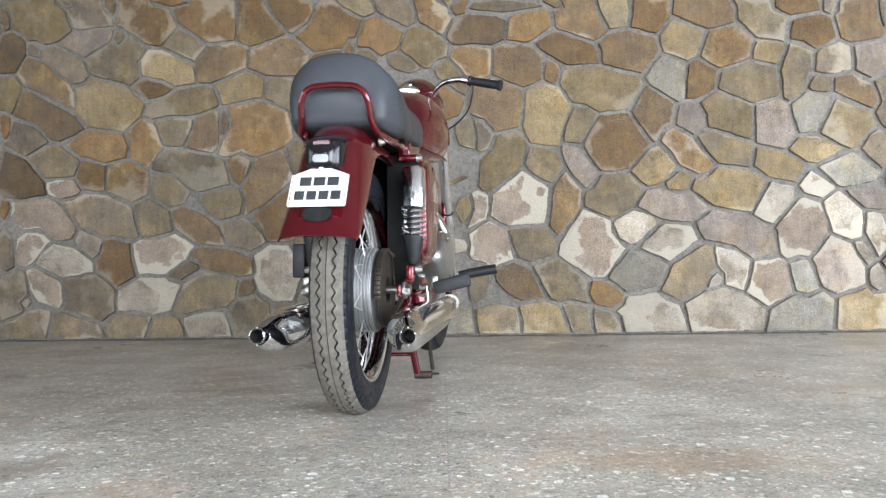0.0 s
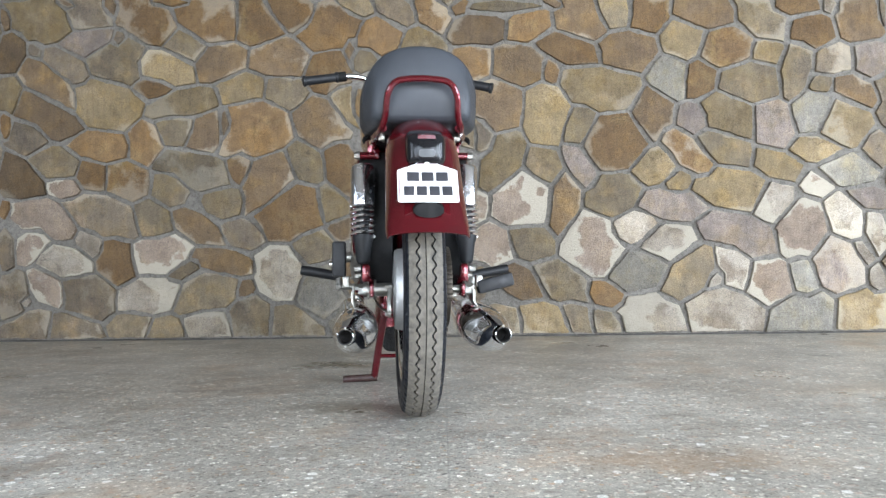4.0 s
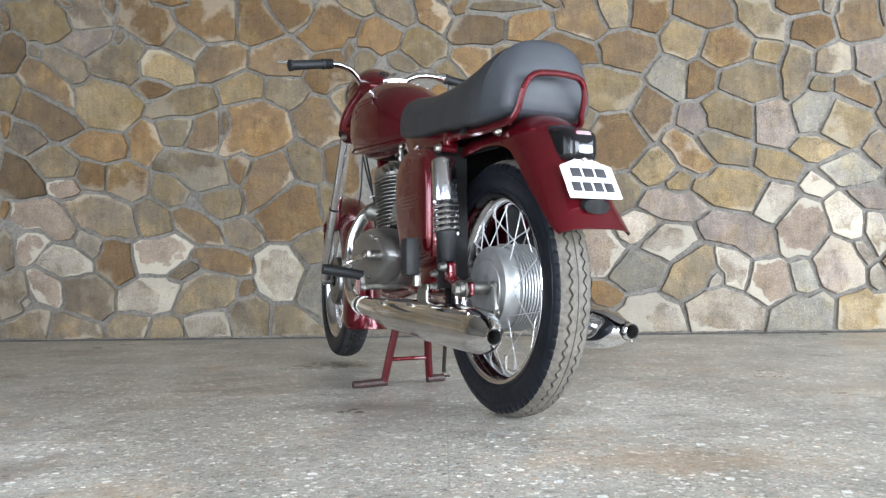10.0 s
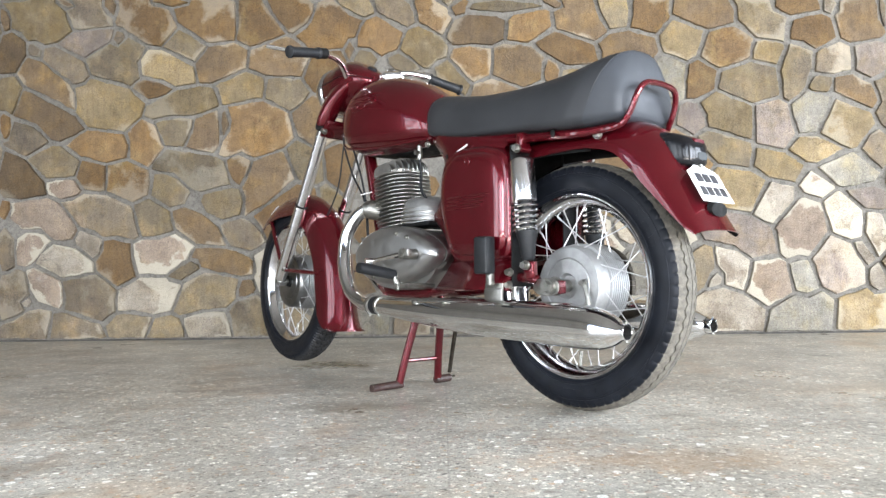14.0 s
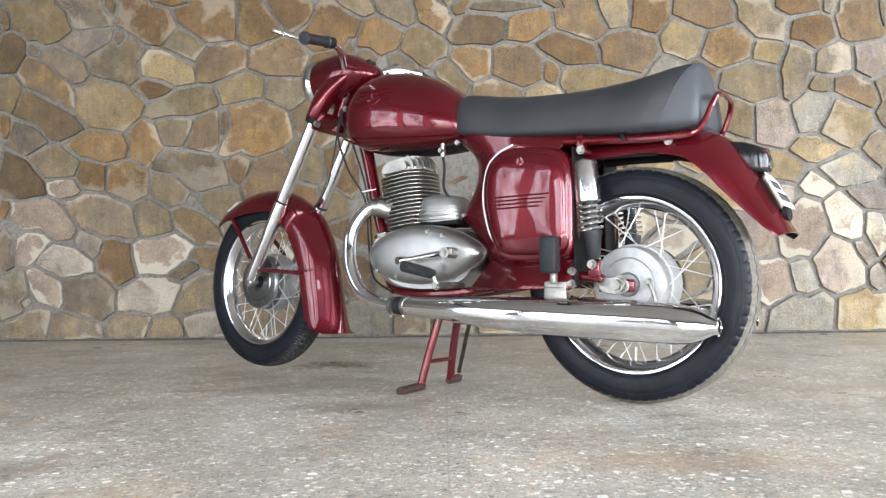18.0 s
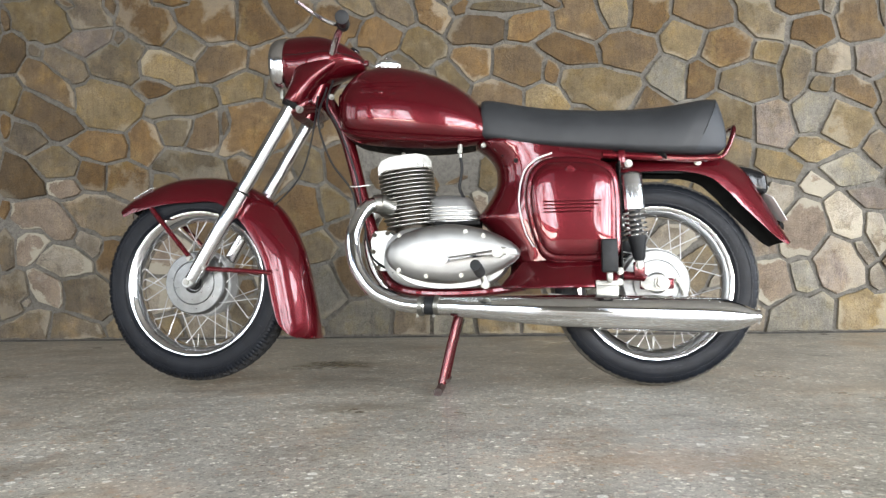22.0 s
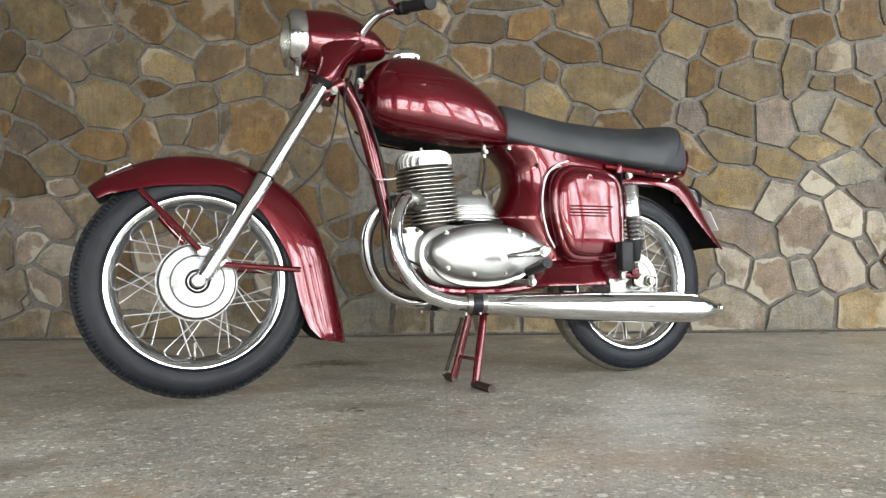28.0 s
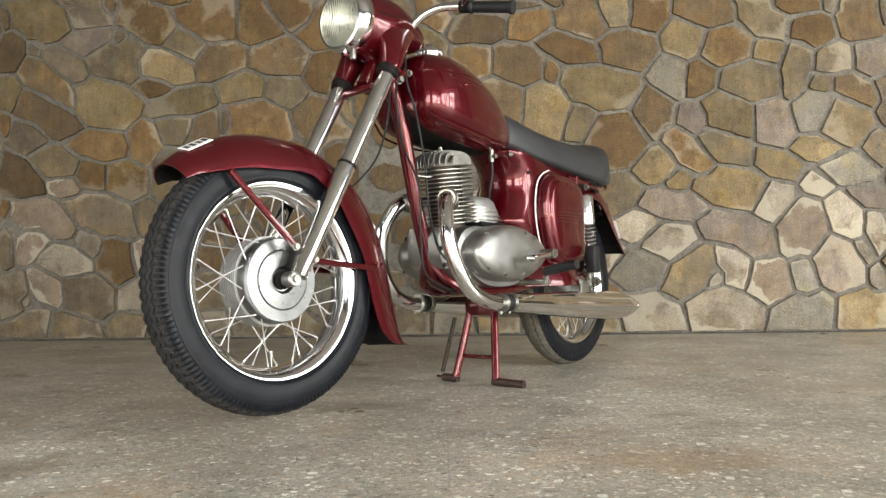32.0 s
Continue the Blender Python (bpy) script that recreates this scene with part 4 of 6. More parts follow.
# ---- mudguards
def mudguard(name, rows, wheel_at, label, p=2.3, skin=RED, lining=DULL_BLACK):
    """A rolled guard along its crown: rows of (x, z, half width, skirt depth)."""
    pts = spline(rows, 6)
    rings = []
    for k, (x, z, w, d) in enumerate(pts):
        a, b = pts[max(k - 1, 0)], pts[min(k + 1, len(pts) - 1)]
        tx, tz = b[0] - a[0], b[1] - a[1]
        q = math.hypot(tx, tz)
        nx, nz = tz / q, -tx / q
        if nx * (wheel_at.x - x) + nz * (wheel_at.z - z) < 0:
            nx, nz = -nx, -nz
        outer, inner = [], []
        for j in range(19):
            u = -1 + 2 * j / 18
            s = math.sin(u * math.pi / 2)
            drop = d * (1 - max(0.0, 1 - abs(s) ** p) ** (1 / p))
            outer.append(Vector((x + nx * drop, s * w, z + nz * drop)))
            inner.append(Vector((x + nx * (drop + 0.003 * (1 - abs(s) ** 6)), s * (w - 0.003), z + nz * (drop + 0.003 * (1 - abs(s) ** 6)))))
        rings.append(outer + inner[::-1])
    bm = bmesh.new()
    loft(bm, rings)
    bm.verts.index_update()
    for f in bm.faces:
        if all(v.index % 38 >= 19 for v in f.verts):
            f.material_index = 1
    return part(name, bm, [skin, lining], bike, label, 40)


front_guard = mudguard("front_mudguard", [(0.985, 0.546, 0.055, 0.042), (0.936, 0.581, 0.063, 0.060), (0.841, 0.620, 0.066, 0.078), (0.749, 0.633, 0.067, 0.085),
                                         (0.640, 0.623, 0.067, 0.080), (0.547, 0.582, 0.067, 0.095), (0.468, 0.519, 0.066, 0.112), (0.406, 0.405, 0.066, 0.112),
                                         (0.376, 0.276, 0.066, 0.112), (0.364, 0.210, 0.069, 0.104), (0.359, 0.172, 0.070, 0.082), (0.357, 0.152, 0.071, 0.052), (0.357, 0.143, 0.071, 0.024)], FRONT,
                       "deep burgundy front mudguard with rolled edge", 1.95)
rear_guard = mudguard("rear_mudguard", [(-0.470, 0.640, 0.068, 0.045), (-0.533, 0.648, 0.071, 0.052), (-0.674, 0.657, 0.074, 0.062), (-0.781, 0.647, 0.076, 0.080),
                                       (-0.853, 0.602, 0.077, 0.088), (-0.893, 0.540, 0.078, 0.079), (-0.932, 0.464, 0.079, 0.054), (-0.955, 0.419, 0.080, 0.037), (-0.966, 0.397, 0.078, 0.024)], REAR,
                      "burgundy rear mudguard flared at its tail")
inner_guard = mudguard("inner_mudguard", [(-0.292, 0.300, 0.058, 0.03), (-0.290, 0.400, 0.060, 0.035), (-0.315, 0.500, 0.062, 0.04), (-0.375, 0.585, 0.062, 0.04),
                                         (-0.460, 0.628, 0.062, 0.04), (-0.560, 0.640, 0.062, 0.045), (-0.680, 0.640, 0.062, 0.05)], REAR, "black inner mudguard over the rear tyre", skin=DULL_BLACK)

for s in (1, -1):
    for name, a, b in (("mudguard_stay", (0.724, 0.085, 0.378), (0.866, 0.062, 0.535)), ("mudguard_stay", (0.684, 0.088, 0.350), (0.485, 0.066, 0.335))):
        bm = bmesh.new()
        rod(bm, (a[0], a[1] * s, a[2]), (b[0], b[1] * s, b[2]), 0.0075, seg=10)
        part(name, bm, RED, front_guard)
    for at in ((0.728, 0.090, 0.380), (0.680, 0.093, 0.352)):
        bolt("stay_bolt", (at[0], at[1] * s, at[2]), 0.007, 0.008, STEEL, front_guard, sign=s)
    for at in ((0.470, 0.067, 0.343), (0.452, 0.066, 0.345)):
        bolt("rivet", (at[0], at[1] * s, at[2]), 0.003, 0.004, RED, front_guard, sign=s)
    bolt("mudguard_bolt", (-0.716, 0.081 * s, 0.618), 0.008, 0.010, STEEL, rear_guard, sign=s)

# front number plate lies along the crown of the mudguard
bm = bmesh.new()
box(bm, (0, 0, 0), (0.064, 0.036, 0.002), 0.0008, None)
plate = part("front_plate", bm, WHITE, front_guard, "small white plate with dark characters")
plate.matrix_basis = pose(0.915, 0.018, 0.5905, -17, 27, 0)
for k in range(4):
    bm = bmesh.new()
    box(bm, (-0.0225 + 0.015 * k, 0.0, 0.0012), (0.009, 0.018, 0.0012))
    ob = part("character_bar", bm, LETTER, front_guard)
    ob.matrix_basis = plate.matrix_basis.copy()

# tail lamp
bm = bmesh.new()
rings = []
for x, z, w, h in ((-0.836, 0.602, 0.020, 0.016), (-0.846, 0.598, 0.040, 0.036), (-0.880, 0.588, 0.042, 0.040), (-0.905, 0.580, 0.041, 0.038), (-0.917, 0.577, 0.037, 0.034), (-0.925, 0.575, 0.029, 0.026), (-0.930, 0.574, 0.016, 0.013), (-0.931, 0.574, 0.005, 0.004)):
    rings.append(oval(x, 0, z - 0.006, w * 0.94, h * 0.88, 28, 4.6))
loft(bm, rings)
bmesh.ops.translate(bm, vec=(0.011, 0, -0.012), verts=bm.verts)
part("tail_lamp", bm, LAMP_BLACK, rear_guard, "black tail lamp housing with red lens")
bm = bmesh.new()
loft(bm, [oval(-0.901, 0, 0.584, 0.020, 0.008, 24, 4), oval(-0.9140, 0, 0.581, 0.017, 0.006, 24, 4)])
part("red_lens", bm, RED_LENS, rear_guard, "red upper lamp lens")
bm = bmesh.new()
loft(bm, [oval(-0.901, 0, 0.553, 0.019, 0.010, 24, 4), oval(-0.9205, 0, 0.551, 0.016, 0.008, 24, 4)])
part("clear_lens", bm, CLEAR_LENS, rear_guard, "clear lower lamp lens")

# number plate, leaning with the mudguard
bm = bmesh.new()
hexa = []
for u, v in ((-0.0575, -0.046), (0.0575, -0.046), (0.0575, 0.028), (0.021, 0.046), (-0.021, 0.046), (-0.0575, 0.028)):
    hexa += [(u * 0.965, v), (u, v * 0.93)] if v > 0 or u > 0 else [(u, v * 0.93), (u * 0.965, v)]
hexa = sorted(hexa, key=lambda q: math.atan2(q[1], q[0]))
loft(bm, [[Vector((h, u, v)) for u, v in hexa] for h in (-0.001, 0.001)])
plate = part("number_plate", bm, WHITE, rear_guard, "white six-sided number plate with two rows of dark characters")
tilt = pose(-0.9315, 0, 0.4935, 0, -29, 180)
plate.matrix_basis = tilt
bm = bmesh.new()
edge = [tuple(c * 0.95 for c in q) for q in hexa]
edge2 = [tuple(c * 0.925 for c in q) for q in hexa]
a = [bm.verts.new((0.0016, u, v)) for u, v in edge]
b = [bm.verts.new((0.0016, u, v)) for u, v in edge2]
for k in range(len(a)):
    bm.faces.new((a[k], a[(k + 1) % len(a)], b[(k + 1) % len(a)], b[k]))
ob = part("plate_border", bm, RED_LENS, rear_guard, "thin red border line")
ob.matrix_basis = tilt
for row, count, wid in ((0.012, 3, 0.023), (-0.021, 4, 0.0195)):
    for k in range(count):
        u = (k - (count - 1) / 2) * (wid + 0.0045)
        bm = bmesh.new()
        box(bm, (0.0016, u, row), (0.0012, wid, 0.021), 0.0004)
        ob = part("character_bar", bm, LETTER, rear_guard)
        ob.matrix_basis = tilt
bolt("plate_screw", (-0.9140, 0.0, 0.5315), 0.004, 0.004, STEEL, rear_guard, "x", -1)
bm = bmesh.new()
loft(bm, [oval(-0.944, 0, 0.441, 0.030, 0.016, 24, 2.2), oval(-0.954, 0, 0.438, 0.028, 0.014, 24, 2.2)])
part("plate_backing", bm, DULL_BLACK, rear_guard, "black backing under the number plate")

# grab rail
bm = bmesh.new()
tube(bm, [(-0.700, 0.092, 0.624), (-0.772, 0.084, 0.628), (-0.796, 0.076, 0.650), (-0.814, 0.071, 0.690), (-0.822, 0.054, 0.714), (-0.824, 0.02, 0.720),
          (-0.824, -0.02, 0.720), (-0.822, -0.054, 0.714), (-0.814, -0.071, 0.690), (-0.796, -0.076, 0.650), (-0.772, -0.084, 0.628), (-0.700, -0.092, 0.624)], 0.0068, 10, 5)
part("grab_rail", bm, RED, bike, "bent burgundy grab rail behind the seat")

# ---- frame
bm = bmesh.new()
outline = [(-0.08, 0.705), (-0.145, 0.66), (-0.168, 0.615), (-0.160, 0.560), (-0.120, 0.500), (-0.095, 0.482), (-0.135, 0.455), (-0.175, 0.40), (-0.205, 0.345),
           (-0.185, 0.292), (-0.26, 0.288), (-0.285, 0.30), (-0.283, 0.41), (-0.31, 0.51), (-0.37, 0.595), (-0.46, 0.64), (-0.52, 0.652), (-0.40, 0.682), (-0.22, 0.712)]
side = [(0.020, 1.0), (0.045, 0.975), (0.070, 0.92), (0.086, 0.84), (0.094, 0.74), (0.097, 0.60)]
loft(bm, [[Vector((-0.46 + (x + 0.46) * k, y, z)) for x, z in chaikin(outline, 2)] for y, k in [(-y, k) for y, k in side[::-1]] + side])
frame_body = part("frame_body", bm, RED, bike, "pressed-steel burgundy centre frame", 40)
for s in (1, -1):
    bm = bmesh.new()
    rings = []
    for xt, xb, yt, yb in ((-0.226, -0.172, 0.086, 0.088), (-0.235, -0.182, 0.094, 0.100), (-0.318, -0.306, 0.110, 0.128), (-0.338, -0.330, 0.116, 0.139), (-0.352, -0.346, 0.120, 0.143), (-0.480, -0.476, 0.121, 0.144), (-0.492, -0.488, 0.114, 0.136)):
        rings.append([Vector((x, y * s, z)) for x, y, z in ((xb, yb - 0.012, 0.279), (xb, yb - 0.004, 0.278), (xb, yb, 0.281), (xb, yb - 0.001, 0.290), (xt * 0.5 + xb * 0.5, (yt + yb) / 2 - 0.003, 0.320), (xt, yt, 0.348), (xt, yt - 0.008, 0.356), (xt, yt - 0.030, 0.356))])
    loft(bm, rings)
    part("frame_skirt", bm, RED, frame_body, "burgundy lower frame skirt", 40)
bm = bmesh.new()
for s in (1, -1):
    tube(bm, [(-0.46, 0.096 * s, 0.644), (-0.54, 0.099 * s, 0.637), (-0.62, 0.100 * s, 0.630), (-0.70, 0.094 * s, 0.625), (-0.765, 0.080 * s, 0.630)], [0.010, 0.010, 0.010, 0.009, 0.008], 10, 5)
part("seat_rail", bm, RED, bike)
edge = sorted((z, x) for x, z in chaikin(outline, 2) if x > -0.215 and 0.57 < z < 0.70)
# Nothing is cut: black plugs paint the shade inside two frame holes.
for at, r in (((-0.182, 0.655), 0.004), ((-0.220, 0.637), 0.0065)):
    deep = (at[0] + 0.46) / (np.interp(at[1], [q[0] for q in edge], [q[1] for q in edge]) + 0.46)
    ks, ys = [q[1] for q in side[::-1]], [q[0] for q in side[::-1]]
    y = float(np.interp(deep, ks, ys))
    slope = float(np.interp(deep + 0.02, ks, ys) - np.interp(deep - 0.02, ks, ys)) / 0.04
    for s in (1, -1):
        bm = bmesh.new()
        out = Vector((-slope, 0.30 * s, 0)).normalized()
        rod(bm, Vector((at[0], y * s, at[1])) - out * 0.008, Vector((at[0], y * s, at[1])) + out * 0.0008, r, seg=14)
        part("hole_shade", bm, DULL_BLACK, frame_body)
bm = bmesh.new()
tube(bm, [(0.345, 0, 0.86), (0.285, 0, 0.745), (0.228, 0, 0.520), (0.192, 0, 0.400), (0.160, 0, 0.315), (0.10, 0, 0.283)], [0.023, 0.021, 0.020, 0.020, 0.019, 0.016], 14, 6)
part("down_tube", bm, RED, bike, "burgundy frame down tube")
for s in (1, -1):
    bm = bmesh.new()
    tube(bm, [(0.178, 0.012 * s, 0.35), (0.14, 0.05 * s, 0.295), (0.06, 0.072 * s, 0.272), (-0.10, 0.078 * s, 0.270), (-0.24, 0.078 * s, 0.285)], 0.0125, 10, 6)
    part("cradle_tube", bm, RED, bike)
bm = bmesh.new()
tube(bm, [(0.345, 0, 0.93), (0.405, 0, 0.80)], [0.030, 0.032], 20, 1)
part("steering_head", bm, RED, bike)
bm = bmesh.new()
tube(bm, [(0.30, 0, 0.85), (0.10, 0, 0.82), (-0.14, 0, 0.72)], 0.02, 10, 4)
part("backbone", bm, RED, bike)

# ---- tank
TANK = [(0.290, 0.845, 0.775, 0.050), (0.284, 0.868, 0.748, 0.085), (0.268, 0.890, 0.728, 0.108), (0.238, 0.919, 0.708, 0.124), (0.200, 0.934, 0.698, 0.132), (0.141, 0.939, 0.690, 0.134),
        (0.060, 0.924, 0.684, 0.128), (-0.022, 0.892, 0.682, 0.116), (-0.087, 0.848, 0.688, 0.100), (-0.130, 0.800, 0.697, 0.084), (-0.150, 0.765, 0.708, 0.068), (-0.158, 0.742, 0.718, 0.045)]
bm = bmesh.new()
rings = []
for x, hi, lo, w in spline(TANK, 4):
    h = hi - lo
    rings.append([Vector((x, p.y, lo + h * 0.42 + (p.z * h * 0.58 if p.z > 0 else p.z * h * 0.42))) for p in oval(0, 0, 0, w, 1.0, 40, 2.25, e_low=2.9)])
loft(bm, rings)
bm.verts.index_update()
for f in bm.faces:
    if all(v.index % 40 in range(28, 33) for v in f.verts):
        f.material_index = 1
tank = part("fuel_tank", bm, [RED, DULL_BLACK], bike, "glossy burgundy teardrop fuel tank", 60)

def tank_side(x, z):
    """Half the tank's width at a place above its widest line."""
    hi, lo, w = (float(np.interp(x, [q[0] for q in TANK[::-1]], [q[j] for q in TANK[::-1]])) for j in (1, 2, 3))
    mid = lo + 0.42 * (hi - lo)
    return w * (1 - abs((z - mid) / (hi - mid)) ** 2.25) ** (1 / 2.25)


for s in (1, -1):
    bm = bmesh.new()
    oval_line = [(0.150 + 0.036 * math.cos(q), 0.836 + 0.017 * math.sin(q)) for q in (2 * math.pi * k / 28 for k in range(29))]
    tube(bm, [(x, (tank_side(x, z) + 0.0004) * s, z) for x, z in oval_line], 0.0016, 6, 1)
    part("tank_emblem", bm, RED, tank, "raised oval emblem in the tank side")
    bm = bmesh.new()
    lathe(bm, [(0.0, 0.004), (0.004, 0.0035), (0.007, 0.001), (0.007, -0.002), (0.0, -0.002)], (0, 0, 0), "y", 16, False)
    ob = part("emblem_stud", bm, RED, tank)
    ob.matrix_basis = pose(0.154, tank_side(0.154, 0.836) * s, 0.836) @ Matrix.Diagonal((1, s, 1, 1))
    bm = bmesh.new()
    tube(bm, [(0.278, 0.098 * s, 0.742), (0.20, 0.126 * s, 0.714), (0.06, 0.122 * s, 0.700), (-0.08, 0.094 * s, 0.700), (-0.15, 0.05 * s, 0.712)], 0.0035, 6, 6)
    part("tank_seam", bm, RED, tank)
    for k in range(3):
        bm = bmesh.new()
        line = []
        for x in (0.235 - 0.006 * k, 0.20, 0.16, 0.12, 0.08, 0.045 + 0.008 * k):
            z = 0.868 - 0.013 * k - 0.02 * (0.2 - x)
            line.append((x, (tank_side(x, z) + 0.0003) * s, z))
        tube(bm, line, [0.0008, 0.0024, 0.0028, 0.0028, 0.0024, 0.0008], 6, 3)
        part("tank_rib", bm, RED, tank)
bm = bmesh.new()
lathe(bm, [(0.0, 0.965), (0.018, 0.965), (0.026, 0.961), (0.034, 0.957), *[(0.036, 0.952)], (0.036, 0.944), (0.033, 0.936), (0.0, 0.936)], (0.152, 0, 0), "z", 28, False)
cap = part("filler_cap", bm, CHROME, tank, "chrome filler cap with fluted rim", 30)
bm = bmesh.new()
lathe(bm, [(0.0, 0.974), (0.010, 0.974), (0.016, 0.967), (0.016, 0.962), (0.0, 0.962)], (0.152, 0, 0), "z", 20, False)
part("cap_knob", bm, CHROME, tank)
bm = bmesh.new()
for k in range(22):
    a = 2 * math.pi * k / 22
    box(bm, (0.152 + math.cos(a) * 0.036, math.sin(a) * 0.036, 0.949), (0.004, 0.004, 0.012), 0.001)
part("cap_flutes", bm, CHROME, tank)

# ---- seat
SEAT = [(-0.123, 0.815, 0.722, 0.070), (-0.126, 0.824, 0.710, 0.082), (-0.146, 0.826, 0.703, 0.091), (-0.195, 0.817, 0.691, 0.100), (-0.250, 0.805, 0.680, 0.106), (-0.349, 0.790, 0.667, 0.116),
        (-0.500, 0.781, 0.652, 0.122), (-0.600, 0.784, 0.643, 0.1265), (-0.655, 0.791, 0.639, 0.129), (-0.698, 0.799, 0.636, 0.130), (-0.715, 0.801, 0.636, 0.1285), (-0.748, 0.800, 0.635, 0.1225),
        (-0.774, 0.783, 0.637, 0.111), (-0.788, 0.755, 0.642, 0.103), (-0.794, 0.722, 0.652, 0.093)]


def seat_point(x, hi, lo, w, u, v):
    """A point of the seat's skin; the sections lean back towards the seam over the hump."""
    h = hi - lo
    z = lo + h * 0.3 + (v * h * 0.7 if v > 0 else v * h * 0.3)
    lean = float(np.interp(-x, [0.52, 0.70, 0.75, 0.800], [0.0, 1.0, 1.0, 0.0]))
    return Vector((x - 0.48 * lean * (z - 0.735), u * w, z))


rings = [[seat_point(x, hi, lo, w, p.y, p.z) for p in oval(0, 0, 0, 1.0, 1.0, 40, 2.35, e_low=6)] for x, hi, lo, w in spline(SEAT, 4)]
seam_at = 44
bm = bmesh.new()
loft(bm, rings[:seam_at + 1])
seat = part("seat", bm, VINYL, bike, "black vinyl dual seat with rounded rear hump", 55)
bm = bmesh.new()
loft(bm, rings[seam_at:])
part("seat_back_panel", bm, SHEEN_VINYL, seat, "rear panel of the seat hump, its sheen painted as paler vinyl", 55)
bm = bmesh.new()
tube(bm, [p + Vector((0, math.copysign(0.0004, p.y), 0.0004)) for p in rings[seam_at][:21]], 0.0012, 6, 1)
part("seat_seam", bm, VINYL, seat, "stitched seam over the hump")
bm = bmesh.new()
box(bm, (-0.485, 0, 0.648), (0.36, 0.19, 0.024), 0.010)
part("seat_base", bm, DULL_BLACK, seat, "black seat pan")
for s in (1, -1):
    bm = bmesh.new()
    tube(bm, [(-0.60, 0.095 * s, 0.640), (-0.615, 0.112 * s, 0.637), (-0.622, 0.120 * s, 0.630), (-0.625, 0.121 * s, 0.622)], [0.004, 0.006, 0.005, 0.002], 8, 4)
    part("strap_bracket", bm, DULL_BLACK, bike, "dark hooked strap bracket under the seat")

# ---- headlamp nacelle, fork and handlebar
NAC = [(0.452, 0.963, 0.074, 0.074), (0.450, 0.963, 0.080, 0.081), (0.410, 0.960, 0.083, 0.088), (0.370, 0.962, 0.084, 0.085), (0.330, 0.968, 0.080, 0.070), (0.290, 0.966, 0.071, 0.054), (0.255, 0.960, 0.058, 0.038), (0.232, 0.955, 0.042, 0.026), (0.221, 0.952, 0.024, 0.015), (0.217, 0.951, 0.007, 0.005)]
bm = bmesh.new()
loft(bm, [oval(x, 0, z, w, h, 40, 2.1) for x, z, w, h in spline(NAC, 4)])
nacelle = part("headlamp_nacelle", bm, RED, bike, "burgundy headlamp nacelle faired into the fork", 60)
bm = bmesh.new()
lathe(bm, [(0.081, 0.452), (0.085, 0.458), (0.085, 0.478), (0.082, 0.488), (0.077, 0.496), (0.071, 0.497), (0.071, 0.485), (0.078, 0.455)], (0, 0, 0.962), "x", 56)
part("headlamp_rim", bm, CHROME, nacelle, "chrome headlamp rim", 40)
bm = bmesh.new()
lathe(bm, [(0.0, 0.457), (0.03, 0.461), (0.055, 0.471), (0.072, 0.489), (0.073, 0.487), (0.05, 0.466), (0.0, 0.454)], (0, 0, 0.962), "x", 40)
part("reflector", bm, REFLECTOR, nacelle)
bm = bmesh.new()
lathe(bm, [(0.0, 0.515), (0.025, 0.513), (0.05, 0.507), (0.068, 0.497), (0.073, 0.490), (0.070, 0.488), (0.05, 0.502), (0.0, 0.510)], (0, 0, 0.962), "x", 48)
part("headlamp_lens", bm, GLASS, nacelle, "ribbed clear headlamp glass", 60).visible_shadow = False
bm = bmesh.new()
box(bm, (0.473, 0.02, 0.872), (0.012, 0.014, 0.03), 0.003)
part("rim_clip", bm, STEEL, nacelle)
bm = bmesh.new()
lathe(bm, [(0.0, 0.022), (0.012, 0.022), (0.017, 0.016), (0.018, 0.0), (0.0, 0.0)], (0, 0, 0), "z", 20, False)
ob = part("ignition_switch", bm, BLACK, nacelle, "black ignition switch with key")
ob.matrix_basis = pose(0.262, 0.0, 0.985, 0, -35, 0)
bm = bmesh.new()
box(bm, (0.215, 0.018, 0.952), (0.016, 0.012, 0.016), 0.003)
part("indicator", bm, RED_LENS, nacelle, "small red tell-tale")
